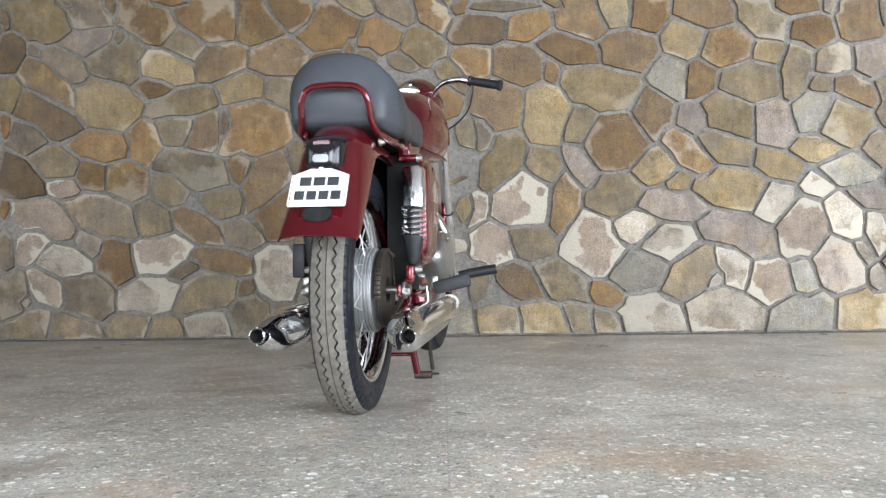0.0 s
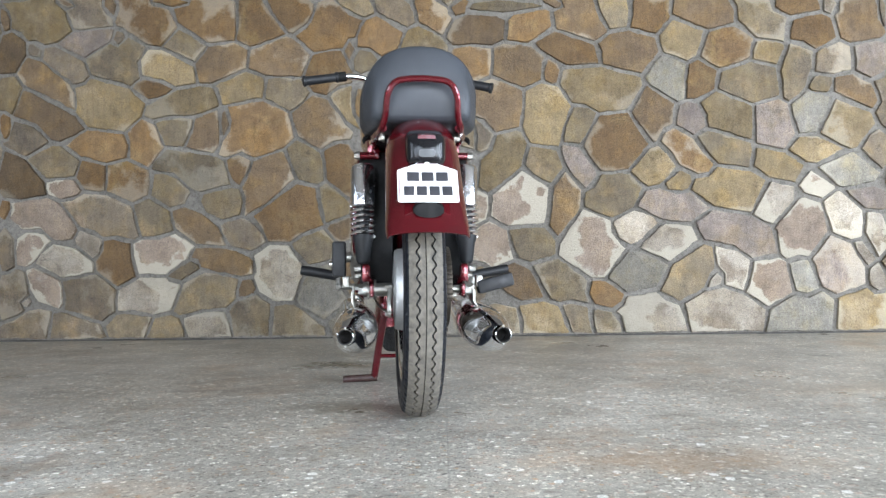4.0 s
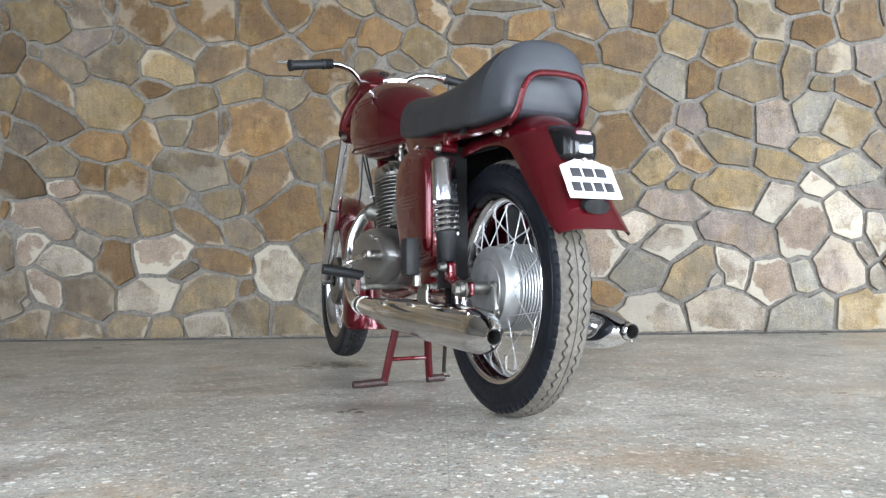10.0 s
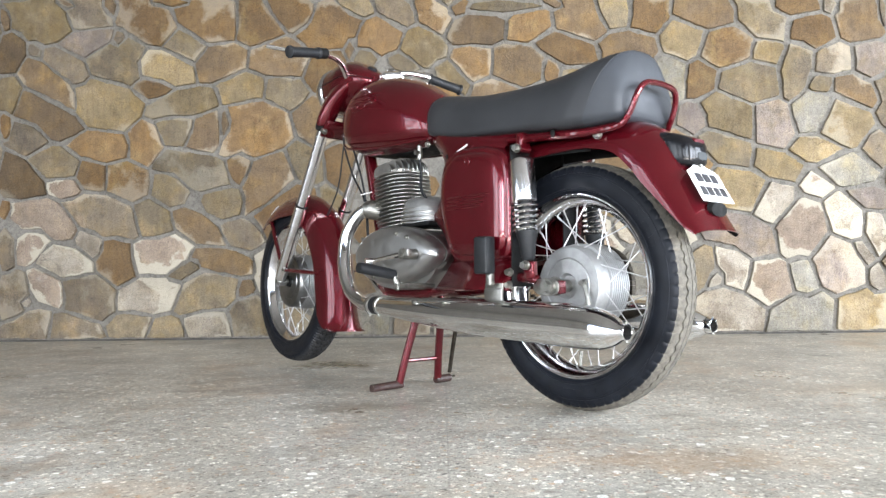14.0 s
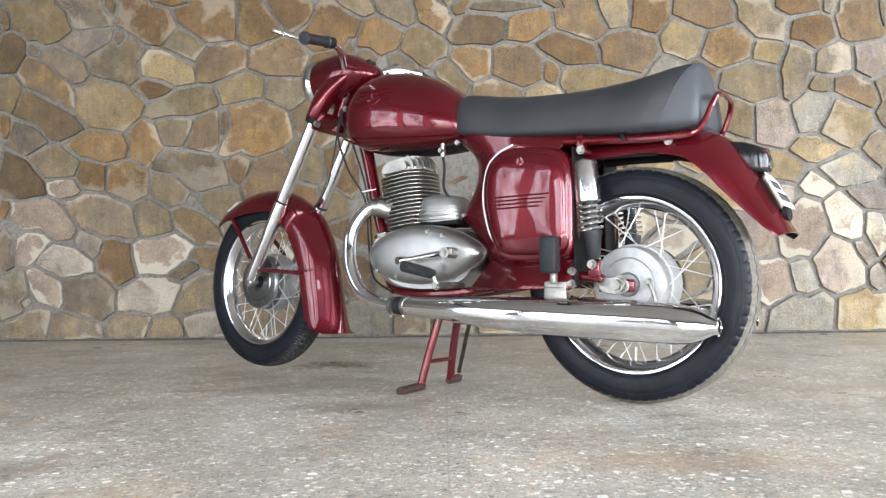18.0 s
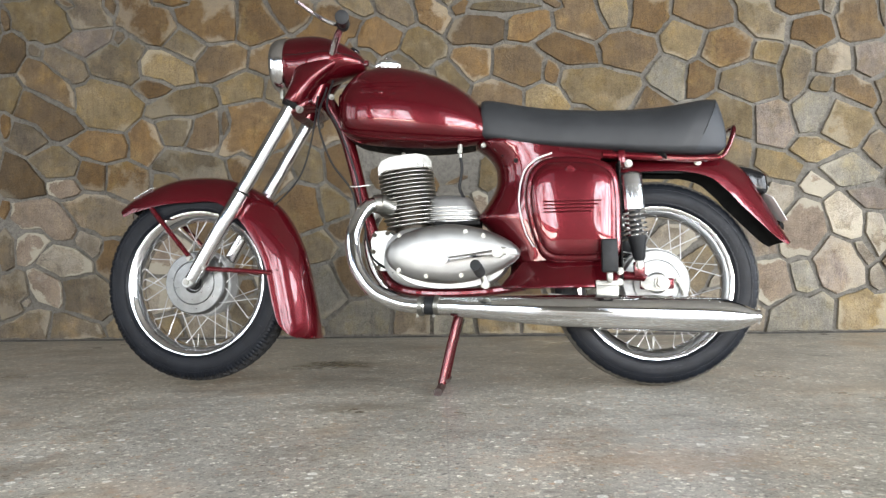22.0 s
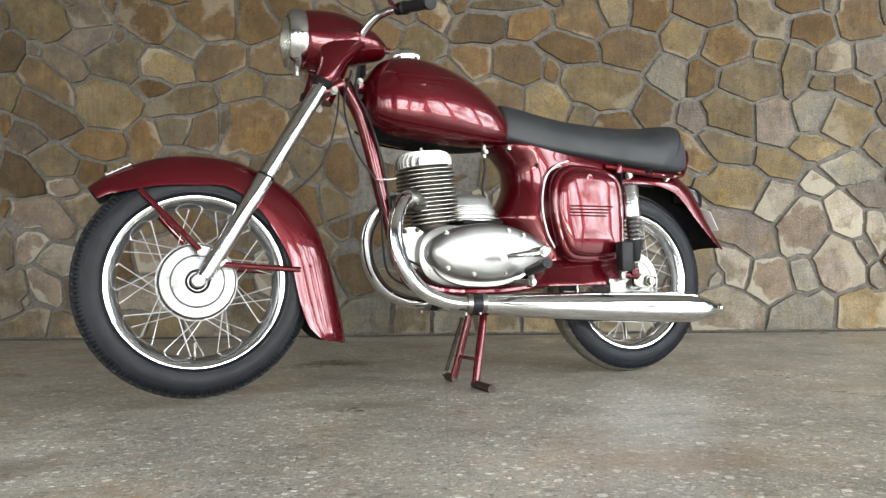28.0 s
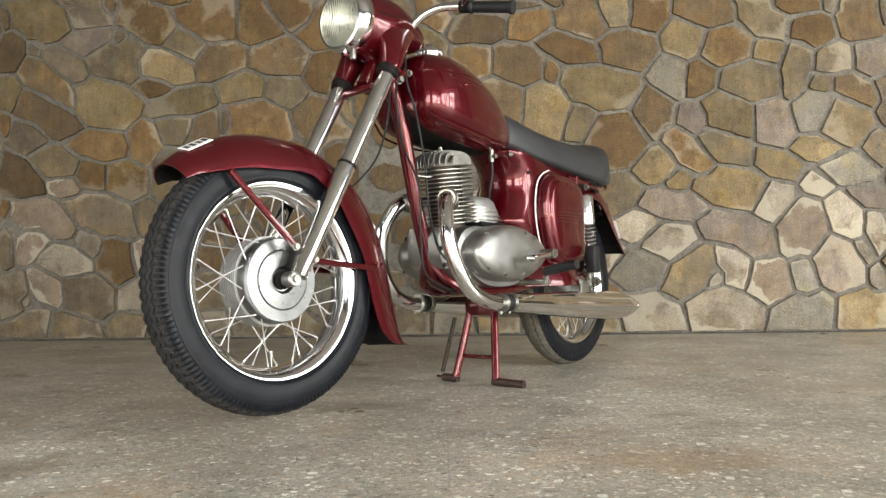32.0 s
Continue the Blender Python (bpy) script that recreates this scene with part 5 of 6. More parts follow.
for s in (1, -1):
    bm = bmesh.new()
    cheek = [(0.350, 0.040, 0.975, 0.070, 0.026), (0.354, 0.050, 0.950, 0.071, 0.030), (0.370, 0.064, 0.918, 0.052, 0.0315), (0.387, 0.075, 0.886, 0.0385, 0.0320), (0.401, 0.082, 0.856, 0.0325, 0.0312),
             (0.412, 0.085, 0.834, 0.030, 0.029), (0.418, 0.085, 0.822, 0.0275, 0.027)]
    loft(bm, [oval(x, y * s, z, rx, ry, 28, 2.2, "z") for x, y, z, rx, ry in spline(cheek, 4)])
    part("fork_shroud", bm, RED, nacelle, "burgundy cheek of the nacelle over the fork leg", 50)
    bm = bmesh.new()
    rows = spline(NAC, 4)[5:-4]
    tube(bm, [(x, w * 0.992 * s, z + h * 0.12) for x, z, w, h in rows], 0.0016, 6, 1)
    part("nacelle_seam", bm, DULL_BLACK, nacelle, "dark seam between the shells")
    bm = bmesh.new()
    tube(bm, [(0.416, 0.085 * s, 0.828), (0.418, 0.085 * s, 0.8245), (0.419, 0.085 * s, 0.822), (0.421, 0.085 * s, 0.8190), (0.4225, 0.085 * s, 0.8165), (0.425, 0.085 * s, 0.812)], [0.0282, 0.0292, 0.0275, 0.0285, 0.0268, 0.0262], 24, 1)
    part("fork_collar", bm, DULL_BLACK, bike)
    bm = bmesh.new()
    rod(bm, (0.420, 0.085 * s, 0.818), (0.574, 0.085 * s, 0.563), 0.0205, seg=28)
    leg = part("fork_leg", bm, CHROME, bike, "long chrome fork tube")
    bm = bmesh.new()
    tube(bm, [(0.570, 0.085 * s, 0.570), (0.573, 0.085 * s, 0.565), (0.64, 0.085 * s, 0.455), (0.705, 0.085 * s, 0.347), (0.722, 0.085 * s, 0.318)], [0.0215, 0.0225, 0.0225, 0.0215, 0.0195], 24, 1)
    part("fork_slider", bm, CHROME, leg, "chrome lower fork slider")
    bm = bmesh.new()
    rod(bm, (0.568, 0.085 * s, 0.573), (0.571, 0.085 * s, 0.568), 0.0232, seg=24)
    part("slider_seal", bm, DULL_BLACK, leg, "dark seal ring")
    bm = bmesh.new()
    lathe(bm, [(0.0, 0.060), (0.015, 0.060), (0.017, 0.066), (0.017, 0.088), (0.014, 0.092), (0.0, 0.092)], (FRONT.x, 0, FRONT.z), "y", 24, False)
    if s < 0:
        bmesh.ops.scale(bm, vec=(1, -1, 1), verts=bm.verts)
    part("axle_lug", bm, ALLOY, leg)
    bolt("clamp_bolt", (0.392, 0.098 * s, 0.803), 0.009, 0.012, STEEL, bike, sign=s)
    bolt("head_bolt", (0.312, 0.060 * s, 0.848), 0.007, 0.008, STEEL, bike, sign=s)
bm = bmesh.new()
box(bm, (0.395, 0, 0.812), (0.075, 0.20, 0.022), 0.009, pose(0, 0, 0, 0, 30, 0))
part("fork_yoke", bm, RED, bike, "burgundy lower fork yoke")

BAR = [(0.308, 0.058, 0.962), (0.290, 0.085, 0.990), (0.270, 0.118, 1.008), (0.249, 0.160, 1.010), (0.228, 0.210, 1.000), (0.199, 0.320, 0.974)]
for s in (1, -1):
    pts = [(x, y * s, z) for x, y, z in BAR]
    bm = bmesh.new()
    tube(bm, pts, 0.0112, 14, 6)
    bar = part("handlebar", bm, CHROME, bike, "swept-back chrome handlebar")
    a, b = Vector(pts[-2]), Vector(pts[-1])
    d = (b - a).normalized()
    bm = bmesh.new()
    rings = []
    for t, r in ((0.0, 0.013), (0.002, 0.018), (0.008, 0.018), (0.012, 0.0145), (0.092, 0.0150), (0.112, 0.0154), (0.115, 0.0185), (0.122, 0.0182), (0.124, 0.010)):
        p = a + d * (t - 0.004)
        u = d.orthogonal().normalized()
        v = d.cross(u)
        rings.append([p + (u * math.cos(q) + v * math.sin(q)) * r for q in (2 * math.pi * k / 20 for k in range(20))])
    loft(bm, rings)
    part("grip", bm, RUBBER, bar, "black rubber grip")
    bm = bmesh.new()
    if s > 0:
        rod(bm, a - d * 0.030, a - d * 0.004, 0.0165, seg=18)
        part("control_clamp", bm, DULL_BLACK, bar, "black lever clamp")
        bm = bmesh.new()
        tube(bm, [(0.240, 0.195, 1.002), (0.268, 0.222, 1.005), (0.292, 0.270, 1.011), (0.312, 0.345, 1.016)], [0.0065, 0.0062, 0.0060, 0.0066], 8, 5)
        part("clutch_lever", bm, CHROME, bar, "polished clutch lever")
    else:
        rod(bm, a - d * 0.026, a - d * 0.002, 0.0165, seg=18)
        part("control_clamp", bm, CHROME, bar, "chrome throttle collar")

# ---- engine
bm = bmesh.new()
loft(bm, [oval(-0.03, y, 0.365, rx, rz, 40, 2.3, "y") for y, rx, rz in ((-0.105, 0.12, 0.055), (-0.100, 0.150, 0.078), (-0.06, 0.165, 0.086), (0.06, 0.168, 0.087), (0.105, 0.160, 0.082))])
loft(bm, [oval(0.055, y, 0.372, rx, rz, 40, 2.3, "y") for y, rx, rz in ((-0.084, 0.080, 0.055), (-0.076, 0.098, 0.078), (-0.03, 0.108, 0.088), (0.04, 0.108, 0.088), (0.086, 0.104, 0.084), (0.094, 0.085, 0.065))])
engine = part("crankcase", bm, ALLOY, bike, "grey cast-alloy crankcase", 45)


def cover_ring(y, k, lift=0.0):
    """Egg-shaped cover, pointed to the rear."""
    out = []
    for j in range(56):
        a = 2 * math.pi * j / 56
        c, s = math.cos(a), math.sin(a)
        x = c * (0.178 if c > 0 else 0.196)
        z = s * 0.082 * ((1 - 0.30 * c * c) if c < 0 else 1.0)
        out.append(Vector((-0.030 + x * k, y, 0.378 + z * k)))
    return out


COVER = ((0.090, 0.97), (0.118, 1.0), (0.134, 0.99), (0.145, 0.962), (0.152, 0.91), (0.158, 0.80), (0.162, 0.62), (0.165, 0.38), (0.166, 0.12))
for s in (1, -1):
    bm = bmesh.new()
    loft(bm, [cover_ring(y * s, k) for y, k in COVER])
    cov = part("engine_cover", bm, ALLOY, bike, "smooth egg-shaped alloy engine cover", 50)
    bm = bmesh.new()
    loft(bm, [cover_ring(y * s, k) for y, k in ((0.086, 1.0), (0.086, 1.004), (0.096, 1.006), (0.100, 1.003), (0.100, 0.99))], cap=False)
    part("cover_flange", bm, ALLOY, cov)
    for x, z in ((0.103, 0.430), (-0.080, 0.436), (0.105, 0.335), (-0.066, 0.318), (-0.128, 0.424), (0.030, 0.318)):
        rr = math.hypot((x + 0.03) / 0.187, (z - 0.378) / 0.080)
        y = float(np.interp(rr, [k for _, k in COVER[:0:-1]], [h for h, _ in COVER[:0:-1]])) + 0.0015
        bolt("cover_screw", (x, y * s, z), 0.0052, 0.006, STEEL, cov, sign=s)
# clutch adjuster boss at the rear tip of the left cover
bm = bmesh.new()
tube(bm, [(-0.175, 0.150, 0.378), (-0.205, 0.140, 0.376), (-0.222, 0.128, 0.374)], [0.010, 0.013, 0.008], 12, 3)
part("adjuster_boss", bm, ALLOY, engine)

# cylinder with its fins, one by one
AX = Vector((0.018, 0, 0.16)).normalized()
CYL = Vector((0.086, 0, 0.462))
bm = bmesh.new()
rod(bm, CYL - AX * 0.03, CYL + AX * 0.165, 0.052, seg=32)
cyl = part("cylinder", bm, DARK_STEEL, bike, "dark cast cylinder barrel")
bm = bmesh.new()
loft(bm, [oval(0, 0, h, rx, ry, 36, 2.7, "z") for h, rx, ry in ((-0.0016, 0.0795, 0.0775), (-0.0008, 0.0815, 0.0795), (0.0008, 0.0815, 0.0795), (0.0016, 0.0795, 0.0775))])
fin = finish("cooling_fin", bm, FIN_ALLOY)
for k in range(14):
    ob = new("cooling_fin", fin)
    ob.parent = cyl
    ob.matrix_basis = Matrix.Translation(CYL + AX * (0.006 + 0.0115 * k)) @ pose(0, 0, 0, 0, 6.4, 0) @ Matrix.Diagonal((1.0 if k > 1 else 0.92, 1, 1, 1))
# cylinder head, domed, with upright fins
head_at = CYL + AX * 0.166
bm = bmesh.new()
loft(bm, [oval(0, 0, h, r, r, 32, 2.4, "z") for h, r in ((0.0, 0.070), (0.008, 0.073), (0.022, 0.060), (0.030, 0.040), (0.033, 0.02))])
head = part("cylinder_head", bm, FIN_ALLOY, bike, "alloy cylinder head with upright fins")
head.matrix_basis = Matrix.Translation(head_at) @ pose(0, 0, 0, 0, 6.4, 0)
for k in range(11):
    y = -0.0700 + 0.0140 * k
    w = math.sqrt(max(0.0, 1 - (y / 0.084) ** 2)) * 0.080
    top = 0.014 + 0.036 * math.sqrt(max(0.0, 1 - (y / 0.080) ** 2))
    prof = [(-w, 0.002), (-w, top * 0.45), (-w * 0.86, top * 0.8), (-w * 0.55, top * 0.97), (0, top), (w * 0.55, top * 0.97), (w * 0.86, top * 0.8), (w, top * 0.45), (w, 0.002)]
    bm = bmesh.new()
    loft(bm, [[Vector((x, y + h, z)) for x, z in prof] for h in (-0.0022, 0.0022)])
    part("head_fin", bm, FIN_ALLOY, head, sharp=60)
bm = bmesh.new()
rod(bm, (0, 0, 0.03), (0, 0, 0.060), 0.006, seg=8)
part("spark_plug", bm, STEEL, head)
# carburettor cover behind the cylinder
bm = bmesh.new()
loft(bm, [oval(x, 0, z, rx, ry, 40, 2.7, "z") for z, x, rx, ry in ((0.472, -0.036, 0.074, 0.070), (0.500, -0.035, 0.076, 0.072), (0.535, -0.028, 0.066, 0.064), (0.546, -0.024, 0.056, 0.054), (0.551, -0.020, 0.038, 0.036))])
carb = part("carburettor_cover", bm, CAST, bike, "ribbed alloy carburettor cover", 40)
for k in range(6):
    bm = bmesh.new()
    z, x, rx, ry = 0.480 + 0.0115 * k, -0.036 + 0.0022 * k, 0.0865 - 0.0022 * k - 0.0006 * k * k, 0.081 - 0.0022 * k - 0.0006 * k * k
    loft(bm, [oval(x, 0, z + h, rx - q, ry - q, 40, 2.7, "z") for h, q in ((-0.0026, 0.0012), (-0.0014, 0.0), (0.0014, 0.0), (0.0026, 0.0012))])
    part("cover_rib", bm, FIN_ALLOY, carb)
bm = bmesh.new()
box(bm, (-0.05, 0.0, 0.468), (0.13, 0.14, 0.012), 0.003)
part("carburettor_gasket", bm, DULL_BLACK, carb)
# engine mount plate at the front
bm = bmesh.new()
prism(bm, chaikin([(0.206, 0.450), (0.14, 0.455), (0.11, 0.39), (0.12, 0.335), (0.193, 0.336)], 1), [(-0.057, 0.97), (-0.055, 1), (0.055, 1), (0.057, 0.97)])
mount = part("engine_mount", bm, ALLOY, bike, "alloy engine mounting plate")
for at in ((0.190, 0.440), (0.152, 0.444), (0.180, 0.346), (0.194, 0.392)):
    bolt("mount_bolt", (at[0], 0.058, at[1]), 0.0055, 0.006, DARK_STEEL, mount)

# gear and kick lever on the left
bm = bmesh.new()
tube(bm, [(-0.162, 0.196, 0.376), (-0.11, 0.204, 0.370), (-0.045, 0.207, 0.362), (-0.028, 0.208, 0.361)], [0.0085, 0.0068, 0.0062, 0.0062], 10, 5)
lever = part("gear_lever", bm, CHROME, bike, "polished gear and kick lever")
bm = bmesh.new()
rod(bm, (-0.166, 0.160, 0.376), (-0.166, 0.206, 0.376), 0.0145, seg=20)
rod(bm, (-0.166, 0.204, 0.376), (-0.166, 0.211, 0.376), 0.009, seg=6)
box(bm, (-0.182, 0.196, 0.379), (0.016, 0.016, 0.02), 0.003)
part("lever_clamp", bm, STEEL, lever)
bm = bmesh.new()
tube(bm, [(-0.032, 0.198, 0.361), (-0.030, 0.212, 0.360), (-0.027, 0.226, 0.359)], [0.010, 0.011, 0.010], 12, 3)
part("lever_knob", bm, CHROME, lever, "bright lever end")

# ---- footrests
for s in (1, -1):
    bm = bmesh.new()
    tube(bm, [(-0.120, 0.195 * s, 0.322), (-0.117, 0.25 * s, 0.332), (-0.113, 0.305 * s, 0.341)], [0.0135, 0.0145, 0.0140], 14, 3)
    peg = part("footrest", bm, RUBBER, bike, "black rubber rider footrest")
    bm = bmesh.new()
    tube(bm, [(-0.133, 0.190 * s, 0.286), (-0.128, 0.196 * s, 0.308), (-0.120, 0.198 * s, 0.326)], [0.010, 0.008, 0.009], 10, 3)
    rod(bm, (-0.131, 0.07 * s, 0.292), (-0.131, 0.19 * s, 0.292), 0.009)
    part("footrest_bracket", bm, STEEL, peg)
    bolt("footrest_bolt", (-0.132, 0.196 * s, 0.292), 0.0095, 0.010, STEEL, peg, sign=s)
    bm = bmesh.new()
    if s > 0:
        box(bm, (-0.459, 0.183, 0.362), (0.042, 0.034, 0.088), 0.006)
    else:
        box(bm, (-0.452, -0.208, 0.300), (0.040, 0.094, 0.034), 0.006, pose(0, 0, 0, -14, 0, 0))
    peg = part("pillion_footrest", bm, RUBBER, bike, "black rubber pillion footrest, %s" % ("folded up" if s > 0 else "folded down"))
    bm = bmesh.new()
    box(bm, (-0.460, 0.166 * s, 0.306), (0.016, 0.018, 0.030), 0.004)
    box(bm, (-0.455, 0.148 * s, 0.284), (0.060, 0.005, 0.026), 0.002)
    part("pillion_bracket", bm, STEEL, peg, "bent zinc bracket")
    for x, z in ((-0.432, 0.292), (-0.490, 0.292), (-0.492, 0.322)):
        bolt("bracket_bolt", (x, 0.135 * s, z), 0.008, 0.012, STEEL, peg, sign=s)

# ---- exhausts
PIPE_LINE = [(0.150, 0.055, 0.523), (0.185, 0.075, 0.528), (0.213, 0.092, 0.508), (0.238, 0.112, 0.455), (0.240, 0.122, 0.400), (0.223, 0.132, 0.338), (0.178, 0.140, 0.278), (0.110, 0.146, 0.246), (0.045, 0.150, 0.237), (0.0, 0.152, 0.236)]
for s in (1, -1):
    bm = bmesh.new()
    tube(bm, [(x, y * s, z) for x, y, z in PIPE_LINE], 0.0205, 22, 6)
    pipe = part("exhaust_pipe", bm, PIPE, bike, "chrome exhaust pipe curving under the engine", 60)
    bm = bmesh.new()
    tube(bm, [(0.138, 0.047 * s, 0.516), (0.165, 0.064 * s, 0.526), (0.167, 0.065 * s, 0.527), (0.171, 0.067 * s, 0.528), (0.173, 0.068 * s, 0.528), (0.180, 0.072 * s, 0.528), (0.188, 0.077 * s, 0.527)], [0.028, 0.028, 0.0305, 0.0305, 0.0275, 0.0275, 0.025], 22, 1)
    part("exhaust_nut", bm, STEEL, pipe, "ribbed exhaust ring nut")
    for x in (0.044, 0.022, 0.0):
        bm = bmesh.new()
        w = 0.0125 if x == 0.022 else 0.0065
        rod(bm, (x + w, 0.1497 * s, 0.2375), (x - w, 0.152 * s, 0.2365), 0.0268 if x != 0.022 else 0.0252, seg=26)
        part("pipe_clamp", bm, STEEL if x != 0.022 else RUBBER, pipe, "rubber sleeve" if x == 0.022 else "steel clamp")
    for x in (0.055, 0.012):
        bolt("clamp_screw", (x, 0.154 * s, 0.2115), 0.0042, 0.007, STEEL, pipe, "z", -1)
    bm = bmesh.new()
    axis = [(0.005, 0.152, 0.2365, 0.0240), (-0.10, 0.155, 0.231, 0.0290), (-0.22, 0.156, 0.224, 0.0365), (-0.34, 0.152, 0.2185, 0.0425), (-0.50, 0.145, 0.2115, 0.0465), (-0.62, 0.140, 0.2065, 0.0480),
            (-0.705, 0.139, 0.2030, 0.0475), (-0.745, 0.142, 0.2005, 0.0450), (-0.775, 0.147, 0.1985, 0.0402), (-0.800, 0.153, 0.1975, 0.0318), (-0.818, 0.157, 0.1970, 0.0228), (-0.826, 0.158, 0.1968, 0.0190)]
    tube(bm, [(x, y * s, z) for x, y, z, r in axis], [r for x, y, z, r in axis], 36, 4, cap=False)
    sil = part("silencer", bm, PIPE, bike, "long tapered chrome cigar silencer", 60)
    bm = bmesh.new()
    c = (0, 0.1585 * s, 0.1968)
    lathe(bm, [(0.0190, -0.824), (0.0168, -0.831), (0.0162, -0.838), (0.0166, -0.841), (0.0156, -0.8415), (0.0142, -0.838), (0.0142, -0.8275), (0.0158, -0.824)], c, "x", 28)
    part("tip_ring", bm, PIPE, sil, "bright rolled tip")
    bm = bmesh.new()
    lathe(bm, [(0.0, -0.790), (0.0140, -0.790), (0.0144, -0.8400), (0.0136, -0.8400), (0.0132, -0.792), (0.0, -0.792)], c, "x", 24, False)
    part("tip_bore", bm, SOOT, sil, "sooty bore of the silencer")
    for lift in (0.0165, -0.0165):
        bm = bmesh.new()
        rod(bm, (-0.8385, 0.1585 * s, 0.1968 + lift * 0.9), (-0.8385, 0.1585 * s, 0.1968 + lift * 1.2), 0.0022, seg=8)
        part("tip_pin", bm, STEEL, sil)
    bm = bmesh.new()
    tube(bm, [(x, (y + r * 0.55) * s, z + r * 0.82) for x, y, z, r in axis[:8]], 0.0018, 6, 4)
    part("weld_seam", bm, PIPE, sil)
    bm = bmesh.new()
    box(bm, (-0.455, 0.150 * s, 0.262), (0.06, 0.008, 0.045), 0.003)
    part("silencer_bracket", bm, STEEL, sil)

# ---- side panels
PANEL = [(-0.288, 0.634), (-0.330, 0.641), (-0.425, 0.634), (-0.482, 0.614), (-0.502, 0.566), (-0.502, 0.430), (-0.500, 0.366), (-0.470, 0.348), (-0.365, 0.345), (-0.292, 0.351), (-0.266, 0.398), (-0.248, 0.460), (-0.239, 0.530), (-0.250, 0.600)]
for s in (1, -1):
    bm = bmesh.new()
    prism(bm, chaikin(PANEL, 2), [(0.096 * s, 0.99), (0.112 * s, 1.0), (0.124 * s, 0.992), (0.132 * s, 0.975), (0.1375 * s, 0.95), (0.1390 * s, 0.92), (0.1388 * s, 0.888), (0.1396 * s, 0.874), (0.1440 * s, 0.860), (0.1478 * s, 0.838), (0.1502 * s, 0.79), (0.1525 * s, 0.68), (0.1545 * s, 0.5), (0.1555 * s, 0.3), (0.156 * s, 0.08)])
    pan = part("side_panel", bm, RED, bike, "bulged burgundy toolbox side panel", 50)
    for k in range(4):
        bm = bmesh.new()
        z = 0.512 - 0.0095 * k
        tube(bm, [(-0.292, 0.1515 * s, z), (-0.300, 0.1543 * s, z), (-0.37, 0.1562 * s, z), (-0.437 + 0.008 * k, 0.1543 * s, z), (-0.445 + 0.008 * k, 0.1515 * s, z)], 0.0024, 6, 3)
        part("panel_rib", bm, RED, pan)
    bm = bmesh.new()
    lathe(bm, [(0.0, 0.004), (0.004, 0.004), (0.005, 0.0050), (0.010, 0.0052), (0.013, 0.003), (0.013, 0.0), (0.0, 0.0)], (0, 0, 0), "y", 20, False)
    ob = part("panel_lock", bm, RED, pan, "small round panel screw")
    ob.matrix_basis = pose(-0.365, 0.1480 * s, 0.598) @ Matrix.Diagonal((1, s, 1, 1))
    bm = bmesh.new()
    tube(bm, [(-0.320, 0.108 * s, 0.652), (-0.274, 0.108 * s, 0.634), (-0.240, 0.108 * s, 0.597), (-0.226, 0.108 * s, 0.520), (-0.240, 0.108 * s, 0.440), (-0.264, 0.109 * s, 0.392)], 0.0024, 8, 6)
    part("panel_trim", bm, WHITE, pan, "thin white edge strip")

